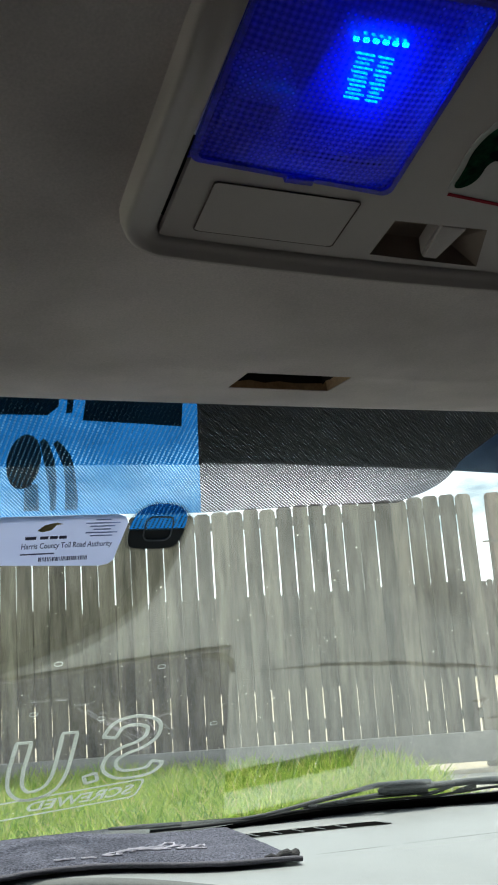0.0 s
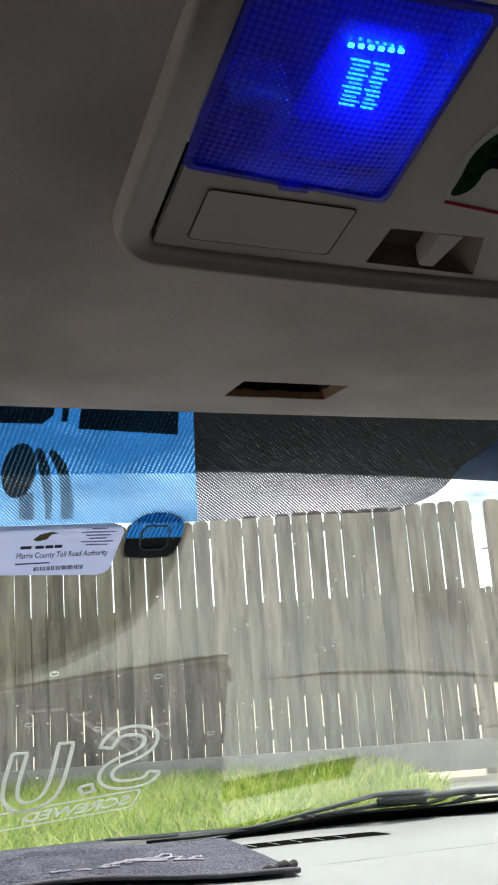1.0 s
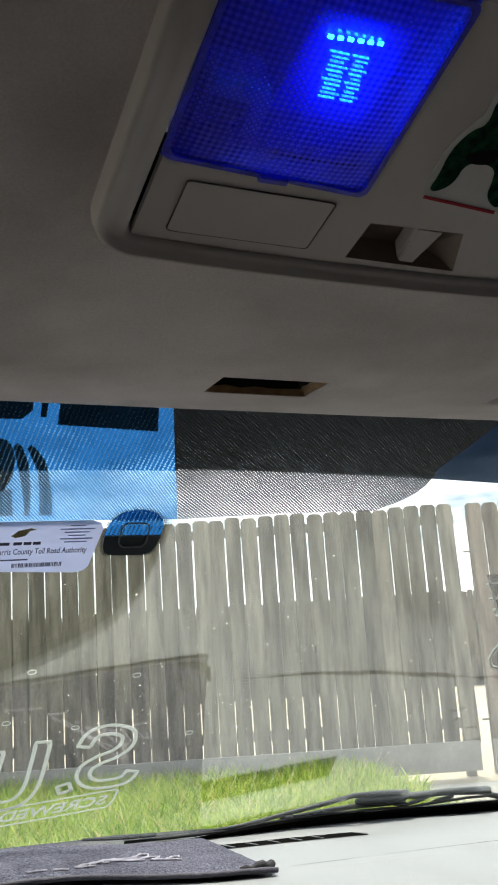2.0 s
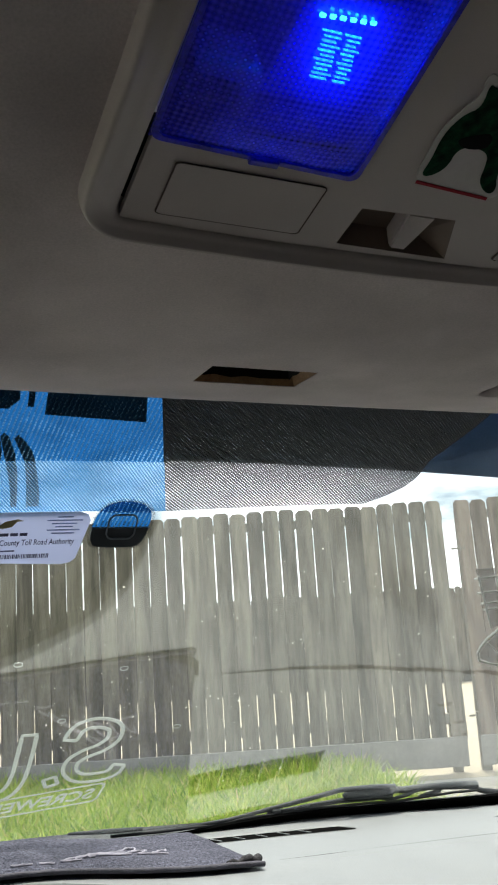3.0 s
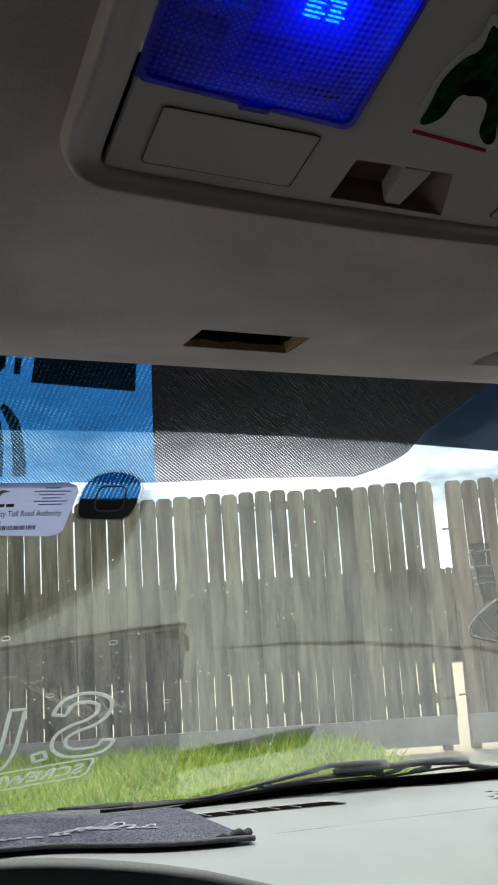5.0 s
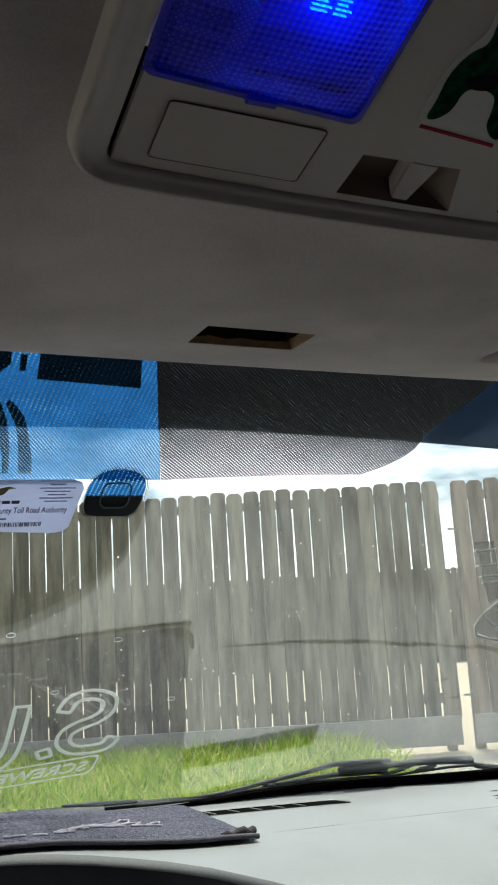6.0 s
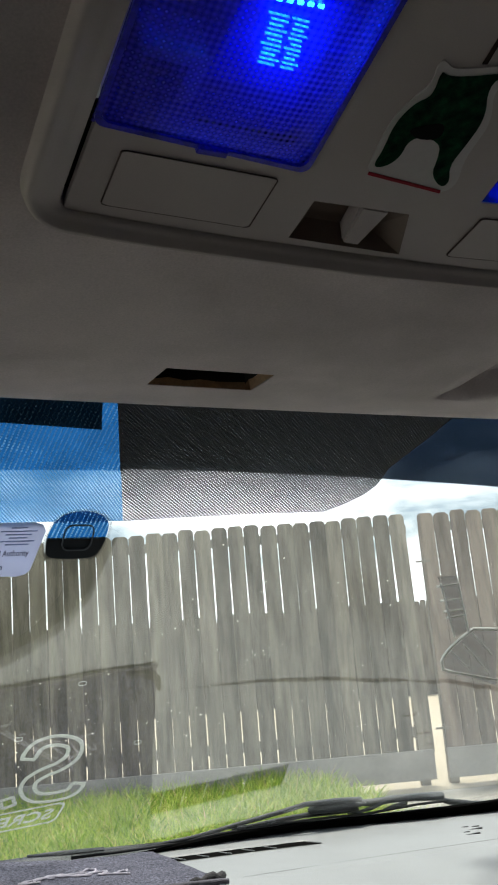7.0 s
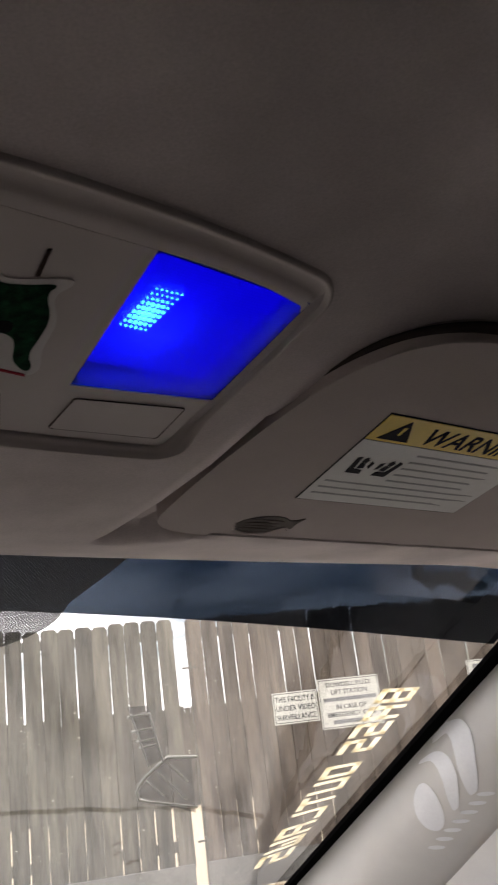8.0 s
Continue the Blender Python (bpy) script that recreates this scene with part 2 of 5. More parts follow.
M_LINER = mat("headliner_cloth", (0.69, 0.610, 0.596), 0.95, vary=0.16, scale=14, fine=900, bump=0.26, depth=0.0006, stain=0.26, stain_scale=9)
M_TRIM = mat("beige_plastic", (0.57, 0.502, 0.474), 0.55, vary=0.05, scale=20, fine=1400, bump=0.25, depth=0.0003, stain=0.06, stain_scale=18)
# near-black that stands in for the shade inside gaps and sockets
M_GAPSHADE = plain("gap_shade", (0.015, 0.012, 0.01), 0.9)
M_VOID = plain("deep_black", (0.004, 0.004, 0.004), 1.0, spec=0.0)
M_DASH = mat("grey_dash_plastic", (0.148, 0.157, 0.160), 0.5, vary=0.10, scale=9, fine=480, bump=0.8, depth=0.0005, stain=0.06, stain_scale=12)
M_BLACK = mat("black_rubber", (0.018, 0.019, 0.02), 0.85, vary=0.25, scale=40, fine=500, bump=0.2, spec=0.2)
M_COWL = mat("cowl_plastic", (0.034, 0.036, 0.038), 0.6, vary=0.2, scale=25, fine=400, bump=0.3)
M_PILLAR = mat("pillar_plastic", (0.74, 0.715, 0.68), 0.5, vary=0.05, scale=12, fine=900, bump=0.3, depth=0.0003, stain=0.06, stain_scale=14)
M_GLASS = clear_mat("windshield_glass", (0.955, 0.97, 0.96), 0.162)
M_SIDEGLASS = clear_mat("side_glass", (0.06, 0.064, 0.068))
M_TINT = clear_mat("tint_film", (0.17, 0.195, 0.23), 0.0)
M_FRIT = dot_mat("ceramic_dots", 0.0024, 0.49, (0.035, 0.037, 0.040))
M_FRITBLACK = plain("ceramic_black", (0.008, 0.008, 0.009), 0.35)
M_WOOD = mat("weathered_cedar", (0.212, 0.187, 0.152), 0.85, vary=0.55, scale=5, fine=26, bump=0.6, depth=0.003, obj_random=0.9, stretch=(6, 6, 0.8), stain=0.55, stain_scale=1.4, spec=0.15)
M_WOODDARK = mat("weathered_cedar_brown", (0.215, 0.172, 0.140), 0.85, vary=0.55, scale=5, fine=26, bump=0.6, depth=0.003, obj_random=0.8, stretch=(6, 6, 0.8), stain=0.5, stain_scale=1.4, spec=0.15)
M_RAIL = mat("rail_wood", (0.20, 0.18, 0.15), 0.9, vary=0.25, scale=4, fine=20, bump=0.5, depth=0.003)
M_KICK = mat("grey_kickboard", (0.29, 0.275, 0.25), 0.9, spec=0.1, vary=0.25, scale=4, fine=30, bump=0.4, depth=0.002)
M_CONC = mat("pale_concrete", (0.36, 0.31, 0.23), 0.9, vary=0.12, scale=1.5, fine=60, bump=0.3, depth=0.003)
M_ROAD = mat("pale_pavement", (0.37, 0.355, 0.325), 0.9, vary=0.15, scale=1.0, fine=80, bump=0.4, depth=0.004)
M_SOIL = mat("grass_ground", (0.16, 0.20, 0.05), 0.95, vary=0.4, scale=2.0, fine=40, bump=0.5, depth=0.01)
M_FARGROUND = mat("field_ground", (0.10, 0.13, 0.05), 0.95, vary=0.3, scale=0.2, fine=6, bump=0.3, depth=0.02)


# ---- building helpers ----
def part(name, bm, material, parent=None, label="", smooth=False):
    """One mesh object from a bmesh, under a thing or a part."""
    me = bpy.data.meshes.new(name)
    bmesh.ops.recalc_face_normals(bm, faces=bm.faces)
    bm.to_mesh(me)
    bm.free()
    if smooth:
        for p in me.polygons:
            p.use_smooth = True
    me.materials.append(material)
    ob = new(name, me)
    if parent:
        ob.parent = parent
    if label:
        ob["label"] = label
    return ob


def thing(name, label, category, at=(0, 0, 0), group="", kind=""):
    ob = new(name)
    ob.location = at
    ob.empty_display_size = 0.05
    return tagged(ob, label, category, group, kind)


def box(x0, x1, y0, y1, z0, z1, bevel=0.0, seg=2, bm=None):
    own = bm is None
    bm = bm or bmesh.new()
    vs = [bm.verts.new((x, y, z)) for x in (x0, x1) for y in (y0, y1) for z in (z0, z1)]
    for f in ((0, 1, 3, 2), (4, 6, 7, 5), (0, 4, 5, 1), (2, 3, 7, 6), (0, 2, 6, 4), (1, 5, 7, 3)):
        bm.faces.new([vs[i] for i in f])
    if bevel and own:
        bmesh.ops.bevel(bm, geom=bm.edges[:], offset=bevel, segments=seg, affect='EDGES', profile=0.5)
    return bm


def prism(outline, z0, z1, bevel=0.0, seg=2):
    """A flat outline of (x, y) pushed up from z0 to z1."""
    bm = bmesh.new()
    lo = [bm.verts.new((x, y, z0)) for x, y in outline]
    hi = [bm.verts.new((x, y, z1)) for x, y in outline]
    k = len(outline)
    bm.faces.new(lo[::-1])
    bm.faces.new(hi)
    for i in range(k):
        bm.faces.new((lo[i], lo[(i + 1) % k], hi[(i + 1) % k], hi[i]))
    if bevel:
        caps = [e for e in bm.edges if abs(e.verts[0].co.z - e.verts[1].co.z) < 1e-7]
        bmesh.ops.bevel(bm, geom=caps, offset=bevel, segments=seg, affect='EDGES', profile=0.5)
    return bm


def round_rect(x0, x1, y0, y1, r, n=5):
    pts = []
    for cx, cy, a in ((x1 - r, y1 - r, 0), (x0 + r, y1 - r, 90), (x0 + r, y0 + r, 180), (x1 - r, y0 + r, 270)):
        for i in range(n + 1):
            b = radians(a + 90 * i / n)
            pts.append((cx + r * math.cos(b), cy + r * math.sin(b)))
    return pts


def ring(outer, inner, z0, z1):
    """A frame between two outlines with the same number of corners."""
    bm = bmesh.new()
    k = len(outer)
    v = [[bm.verts.new((x, y, z)) for x, y in o] for o in (outer, inner) for z in (z0, z1)]
    ol, oh, il, ih = v
    for i in range(k):
        j = (i + 1) % k
        for a, b in ((ol, oh), (oh, ih), (ih, il), (il, ol)):
            bm.faces.new((a[i], a[j], b[j], b[i]))
    return bm


def tube(path, radius, sides=8, bm=None):
    """A round bar along points; radius may be a list."""
    bm = bm or bmesh.new()
    path = [Vector(p) for p in path]
    rows = []
    for i, p in enumerate(path):
        d = (path[min(i + 1, len(path) - 1)] - path[max(i - 1, 0)]).normalized()
        a = d.cross(Vector((0, 0, 1)))
        a = a.normalized() if a.length > 1e-4 else Vector((1, 0, 0))
        b = d.cross(a)
        r = radius[i] if isinstance(radius, (list, tuple)) else radius
        rows.append([bm.verts.new(p + r * (math.cos(t) * a + math.sin(t) * b)) for t in (2 * math.pi * k / sides for k in range(sides))])
    for r0, r1 in zip(rows, rows[1:]):
        for k in range(sides):
            bm.faces.new((r0[k], r0[(k + 1) % sides], r1[(k + 1) % sides], r1[k]))
    bm.faces.new(rows[0])
    bm.faces.new(rows[-1][::-1])
    return bm


# the windscreen: a sloping sheet, bowed across
def glass_z(x, y):
    return 1.443 + (0.73 - 0.12 * x * x - y) * (0.84 - 0.3 * x * x)


G_IN = Vector((0, -0.643, -0.766))     # towards the cabin


def on_glass(x, y, h=0.0):
    return Vector((x, y, glass_z(x, y))) + G_IN * h


def glass_sheet(outline_rows, h0, h1):
    """A thin sheet that follows the glass: rows of (x, y), between two depths."""
    bm = bmesh.new()
    grids = []
    if h0 == h1:      # a film of a single skin
        a = [[bm.verts.new(on_glass(x, y, h0)) for x, y in row] for row in outline_rows]
        for r0, r1 in zip(a, a[1:]):
            for j in range(len(r0) - 1):
                bm.faces.new((r0[j], r0[j + 1], r1[j + 1], r1[j]))
        return bm
    for h in (h0, h1):
        grids.append([[bm.verts.new(on_glass(x, y, h)) for x, y in row] for row in outline_rows])
    a, b = grids
    R, K = len(a), len(a[0])
    for i in range(R - 1):
        for j in range(K - 1):
            bm.faces.new((a[i][j], a[i][j + 1], a[i + 1][j + 1], a[i + 1][j]))
            bm.faces.new((b[i][j], b[i + 1][j], b[i + 1][j + 1], b[i][j + 1]))
    for i in range(R - 1):
        for j in (0, K - 1):
            bm.faces.new((a[i][j], a[i + 1][j], b[i + 1][j], b[i][j]))
    for j in range(K - 1):
        for i in (0, R - 1):
            bm.faces.new((a[i][j], b[i][j], b[i][j + 1], a[i][j + 1]))
    return bm


def rows_between(x_of, y0, y1, nx, ny):
    """Rows of (x, y) from y0 to y1; x_of(v) gives the row's two ends."""
    out = []
    for i in range(ny + 1):
        y = y0 + (y1 - y0) * i / ny
        xa, xb = x_of(y)
        out.append([(xa + (xb - xa) * j / nx, y) for j in range(nx + 1)])
    return out


def letters(text, size, depth=0.0004, outline=0.0, align='LEFT', fat=0.0):
    """A bmesh of built-in lettering in its own plane: x along, y up."""
    cu = bpy.data.curves.new("lettering", 'FONT')
    cu.body, cu.size, cu.align_x = text, size, align
    cu.resolution_u, cu.offset = 3, fat
    if outline:
        cu.fill_mode, cu.bevel_depth, cu.bevel_resolution = 'NONE', outline, 0
    else:
        cu.extrude = depth
    tmp = bpy.data.objects.new("lettering", cu)
    scene.collection.objects.link(tmp)
    bpy.context.view_layer.update()
    me = bpy.data.meshes.new_from_object(tmp.evaluated_get(bpy.context.evaluated_depsgraph_get()))
    bm = bmesh.new()
    bm.from_mesh(me)
    bpy.data.meshes.remove(me)
    bpy.data.objects.remove(tmp)
    bpy.data.curves.remove(cu)
    return bm


def reshape(bm, fn):
    for v in bm.verts:
        v.co = fn(v.co)
    return bm

# ---- ground and yard ----
FENCE = pose(3.595, 8.469, 0, 0, 0, -23.0)     # x along the boards, y away from the car


def ground_sheet(name, x0, x1, y0, y1, z, material, label, m=FENCE, kind="structure", n=1):
    bm = bmesh.new()
    bmesh.ops.create_grid(bm, x_segments=n, y_segments=n, size=0.5)
    reshape(bm, lambda c: Vector((x0 + (x1 - x0) * (c.x + 0.5), y0 + (y1 - y0) * (c.y + 0.5), z)))
    ob = part(name, bm, material)
    ob.matrix_world = m
    return tagged(ob, label, "ground", kind=kind)


ground_sheet("ground", -900, 900, -900, 900, -0.02, M_FARGROUND, "flat green field reaching the horizon", n=8)
ground_sheet("road", -14, 14, -14, -4.6, -0.006, M_ROAD, "pale pavement that the car stands on")
ground_sheet("driveway", 1.15, 14, -4.6, -0.3, -0.004, M_ROAD, "grey worn pavement in front of the wooden gate")
ground_sheet("concrete_pad", -30, 30, -0.3, 17, -0.002, M_CONC, "pale sunlit concrete inside the fenced yard")
ground_sheet("lawn", -16, 1.15, -4.6, -0.1, 0.0, M_SOIL, "green turf under the long grass")


def grass_material():
    m = bpy.data.materials.new("grass_blades")
    m.use_nodes = True
    n, l = m.node_tree.nodes, m.node_tree.links
    b = n["Principled BSDF"]
    b.inputs["Roughness"].default_value = 0.5
    g = n.new("ShaderNodeNewGeometry")
    r = n.new("ShaderNodeValToRGB")
    e = r.color_ramp.elements
    e[0].color, e[1].color = (0.13, 0.25, 0.03, 1), (0.62, 0.48, 0.26, 1)
    e.new(0.50).color = (0.34, 0.46, 0.08, 1)
    e.new(0.86).color = (0.50, 0.57, 0.14, 1)
    l.new(g.outputs["Random Per Island"], r.inputs[0])
    l.new(r.outputs[0], b.inputs["Base Color"])
    t, mx = n.new("ShaderNodeBsdfTranslucent"), n.new("ShaderNodeMixShader")
    l.new(r.outputs[0], t.inputs["Color"])
    mx.inputs[0].default_value = 0.55
    l.new(b.outputs[0], mx.inputs[1])
    l.new(t.outputs[0], mx.inputs[2])
    l.new(mx.outputs[0], n["Material Output"].inputs["Surface"])
    return m


def grass(count, u0, u1, v0, v1, rng):
    verts, faces = [], []
    for _ in range(count):
        u, v = rng.uniform(u0, u1), rng.uniform(v0, v1)
        if u > 1.0 + 0.16 * math.sin(v * 5.1) + 0.1 * math.sin(v * 13):
            continue
        clump = noise.noise(Vector((u * 1.7, v * 1.7, 3)))
        h = max(0.07, 0.20 + 0.12 * clump + rng.uniform(-0.07, 0.13)) * (1.0 if v > -0.8 else 0.85)
        a, lean, w = rng.uniform(0, 6.28), rng.uniform(0.04, 0.26), rng.uniform(0.004, 0.010)
        dx, dy = math.cos(a), math.sin(a)
        la = rng.uniform(0, 6.28)
        lx, ly = lean * math.cos(la), lean * math.sin(la)
        k = len(verts)
        verts += [(u - dx * w, v - dy * w, 0), (u + dx * w, v + dy * w, 0),
                  (u + lx * 0.35 + dx * w * 0.8, v + ly * 0.35 + dy * w * 0.8, h * 0.6), (u + lx * 0.35 - dx * w * 0.8, v + ly * 0.35 - dy * w * 0.8, h * 0.6),
                  (u + lx, v + ly, h)]
        faces += [(k, k + 1, k + 2, k + 3), (k + 3, k + 2, k + 4)]
    me = bpy.data.meshes.new("grass")
    me.from_pydata(verts, [], faces)
    me.materials.append(grass_material())
    ob = new("grass", me)
    ob.matrix_world = FENCE
    tagged(ob, "long bright green and straw-yellow grass in front of the fence", "grass", kind="stuff")


grass(30000, -4.2, 1.25, -3.0, -0.06, random.Random(4))


# ---- wooden fence and gate ----
def picket_mesh(w, h, t, ear):
    bm = bmesh.new()
    out = [(0, 0), (w, 0), (w, h - ear), (w - ear, h), (ear, h), (0, h - ear)]
    a = [bm.verts.new((x, 0, z)) for x, z in out]
    b = [bm.verts.new((x, t, z)) for x, z in out]
    bm.faces.new(a)
    bm.faces.new(b[::-1])
    for i in range(6):
        j = (i + 1) % 6
        bm.faces.new((a[i], b[i], b[j], a[j]))
    bmesh.ops.bevel(bm, geom=[e for e in bm.edges if abs(e.verts[0].co.y - e.verts[1].co.y) < 1e-6], offset=0.002, segments=1, affect='EDGES')
    me = bpy.data.meshes.new("picket")
    bmesh.ops.recalc_face_normals(bm, faces=bm.faces)
    bm.to_mesh(me)
    bm.free()
    return me


PITCH, FENCE_TOP = 0.166, 2.63


def fence_run(name, label, u_from, u_to, material, seed, from_right, lean=0.0, last_lean=0.0):
    rng = random.Random(seed)
    f = thing(name, label, "fence")
    f.matrix_world = FENCE
    shapes = []
    for i in range(5):
        me = picket_mesh(PITCH - (0.006, 0.010, 0.005, 0.013, 0.008)[i], FENCE_TOP - 0.30 + (0, 0.008, -0.006, 0.012, -0.01)[i], 0.017, 0.026 + 0.004 * (i % 3))
        me.materials.append(material)
        shapes.append(me)
    n = int((u_to - u_from) / PITCH)
    for i in range(n):
        u = (u_to - PITCH * (i + 1)) if from_right else (u_from + PITCH * i)
        ob = new("picket", shapes[rng.randrange(5)])
        ob.parent = f
        ob.location = (u + rng.uniform(-0.002, 0.002), rng.uniform(-0.004, 0.004), 0.30)
        ob.rotation_euler = (0, rng.uniform(-0.0025, 0.0025), rng.uniform(-0.012, 0.012))
        tilt = last_lean if i == 0 else lean      # boards that have sagged out of plumb
        ob.rotation_euler.y -= tilt
        ob.location.x += tilt * 2.2
    ends = (u_to - PITCH * n, u_to) if from_right else (u_from, u_from + PITCH * n)
    for z0, z1 in ((2.44, 2.53), (1.32, 1.41), (0.45, 0.55)):
        part("rail", box(ends[0], ends[1], 0.024, 0.062, z0, z1, 0.003, 1), M_RAIL, f)
    for u in (ends[0] + 0.02, ends[1] - 0.13):
        part("post", box(u, u + 0.09, 0.064, 0.15, -0.02, 2.45, 0.004, 1), M_RAIL, f)
    part("kickboard", box(ends[0], ends[1], -0.036, -0.008, 0.06, 0.335, 0.003, 1), M_KICK, f, "grey horizontal kickboard along the bottom")
    return f


fence_run("fence", "weathered grey wooden picket fence with dog-eared tops", -8.4, 1.905, M_WOOD, 1, True, last_lean=0.013)
fence_run("gate", "brown weathered wooden picket gate with dog-eared tops", 2.035, 8.6, M_WOODDARK, 2, False, lean=0.010, last_lean=0.011)

for z in (2.14, 0.52):
    hg = thing("hinge", "dark iron gate hinge across the gap in the fence", "hinge", group="gate hinges")
    hg.matrix_world = FENCE
    part("strap", box(1.955, 2.10, -0.014, -0.006, z - 0.010, z + 0.010, 0.002, 1), M_RAIL, hg)
    part("pin", tube([(2.04, -0.018, z - 0.022), (2.04, -0.018, z + 0.03)], 0.009), M_RAIL, hg)


def far_fence():
    rng = random.Random(8)
    verts, faces = [], []
    for i in range(330):
        u = -26 + i * 0.16
        h = 2.45 + rng.uniform(-0.03, 0.03)
        y = 15.4 + rng.uniform(-0.006, 0.006)
        k = len(verts)
        verts += [(u, y, 0.02), (u + 0.15, y, 0.02), (u + 0.15, y, h - 0.03), (u + 0.12, y, h), (u + 0.03, y, h), (u, y, h - 0.03)]
        verts += [(a, b + 0.02, c) for a, b, c in verts[k:k + 6]]
        faces += [tuple(range(k, k + 6)), tuple(range(k + 11, k + 5, -1))]
        faces += [(k + a, k + 6 + a, k + 6 + (a + 1) % 6, k + (a + 1) % 6) for a in range(6)]
    verts += [(-26, 15.43, 0), (27, 15.43, 0), (27, 15.43, 2.3), (-26, 15.43, 2.3)]
    k = len(verts)
    faces.append((k - 4, k - 3, k - 2, k - 1))
    me = bpy.data.meshes.new("far_fence")
    me.from_pydata(verts, [], faces)
    me.materials.append(M_WOOD)
    ob = new("far_fence", me)
    ob.matrix_world = FENCE
    tagged(ob, "weathered grey wooden fence on the yard's far side", "fence", kind="stuff")


far_fence()

M_SIGN = mat("sign_white", (0.80, 0.78, 0.70), 0.5, vary=0.05, scale=6, fine=80, bump=0.0)
M_GREYINK = plain("sign_grey_ink", (0.28, 0.28, 0.28), 0.6)
M_INK = plain("sign_ink", (0.035, 0.035, 0.038), 0.9, spec=0.06)


def sign(name, u0, u1, z0, z1, lines, label):
    s = thing(name, label, "sign", group="signs on the gate")
    s.matrix_world = FENCE
    part("plate", box(u0, u1, -0.012, -0.007, z0, z1, 0.001, 1), M_SIGN, s)
    o = [(u0 + 0.012, z0 + 0.012), (u1 - 0.012, z0 + 0.012), (u1 - 0.012, z1 - 0.012), (u0 + 0.012, z1 - 0.012)]
    i = [(u0 + 0.018, z0 + 0.018), (u1 - 0.018, z0 + 0.018), (u1 - 0.018, z1 - 0.018), (u0 + 0.018, z1 - 0.018)]
    part("border", reshape(ring(o, i, 0.0125, 0.0135), lambda c: Vector((c.x, -c.z, c.y))), M_INK, s)
    step = (z1 - z0 - 0.05) / len(lines)
    for k, text in enumerate(lines):
        zc = z1 - 0.025 - step * (k + 0.5)
        if text.startswith("#"):
            w = (u1 - u0) * float(text[1:])
            bm = box((u0 + u1 - w) / 2, (u0 + u1 + w) / 2, -0.0135, -0.0125, zc - step * 0.25, zc + step * 0.25)
            part("bar", bm, M_GREYINK, s)
        else:
            bm = letters(text, step * 0.88, 0.0006, align='CENTER', fat=0.0009)
            xs = [v.co.x for v in bm.verts]
            squeeze = min(1.0, (u1 - u0 - 0.06) / (max(xs) - min(xs)))
            part("lettering", reshape(bm, lambda c: Vector(((u0 + u1) / 2 + c.x * squeeze, -0.0128 - c.z, zc - step * 0.32 + c.y))), M_INK, s)


sign("sign", 2.862, 3.35, 1.485, 1.80, ["THIS FACILITY IS", "UNDER VIDEO", "SURVEILLANCE"], "white rectangular notice screwed to the wooden gate")
sign("sign", 3.368, 4.063, 1.385, 1.888, ["DOWDELL P.U.D.", "LIFT STATION", "#0.86", "IN CASE OF", "EMERGENCY CALL", "#0.62"], "larger white notice with black lettering on the gate")
sign("sign", 5.138, 5.62, 1.62, 1.932, ["#0.7", "#0.8", "#0.6"], "small white notice further along the wooden gate")

# ---- the car: shell ----
M_PAINT = mat("car_paint", (0.80, 0.80, 0.81), 0.35, metal=0.0, vary=0.03, bump=0.0)
M_OPENGLASS = clear_mat("clear_side_glass", (0.36, 0.37, 0.37))
M_DOORTRIM = mat("door_trim", (0.26, 0.24, 0.22), 0.8, vary=0.1, scale=10, fine=300, bump=0.3)
M_DOOR = mat("door_lining", (0.10, 0.10, 0.10), 0.8, vary=0.1, scale=10, fine=300, bump=0.3)


def shell(name, bm, material, label, category="car body"):
    return tagged(part(name, bm, material), label, category, kind="structure")


# the hood is out of view; its white throws light onto the headliner
bm = bmesh.new()
for i in range(9):
    for j in range(9):
        x, q = -0.9 + 1.8 * j / 8, i / 8
        bm.verts.new((x, 1.42 - 0.16 * x * x + q * 1.0, 1.02 - 0.12 * q ** 1.6 - 0.06 * x * x))
bm.verts.ensure_lookup_table()
for i in range(8):
    for j in range(8):
        a = i * 9 + j
        bm.faces.new([bm.verts[k] for k in (a, a + 1, a + 10, a + 9)])
bmesh.ops.solidify(bm, geom=bm.faces[:], thickness=0.02)
shell("hood", bm, M_PAINT, "unseen car hood, white to throw light on the headliner")
shell("roof", box(-0.93, 0.93, -2.3, 0.55, 1.64, 1.665, 0.006), M_PAINT, "white painted car roof")
shell("floor", box(-0.93, 0.93, -2.3, 1.35, 0.30, 0.34), M_DOOR, "dark carpeted car floor")
shell("wall_front", box(-0.93, 0.93, 1.36, 1.40, 0.30, 1.00), M_DOOR, "dark firewall below the windscreen")
shell("wall_back", box(-0.93, 0.93, -2.3, -2.26, 0.30, 1.15), M_DOOR, "dark lining behind the rear seats")
for s, nm in ((-1, "wall_west"), (1, "wall_east")):
    a, b = sorted((s * 0.905, s * 0.935))
    shell(nm, box(a, b, -2.3, 1.36, 0.30, 1.06), M_DOORTRIM, "beige door lining below the side window")
    shell("pillar", box(a, b, -0.45, -0.28, 1.06, 1.645), M_LINER, "cloth-lined pillar behind the front door")
    shell("pillar", box(a, b, -2.3, -2.1, 1.06, 1.645), M_LINER, "cloth-lined rear pillar")
    shell("sail_panel", reshape(prism([(0.62, 1.0), (1.07, 1.0), (0.62, 1.305)], a, b), lambda c: Vector((c.z, c.x, c.y))), M_PILLAR, "pale plastic panel ahead of the side window")
    shell("roof_rail", box(a, b, -2.3, 0.42, 1.55, 1.64), M_LINER, "cloth-lined rail above the side windows")

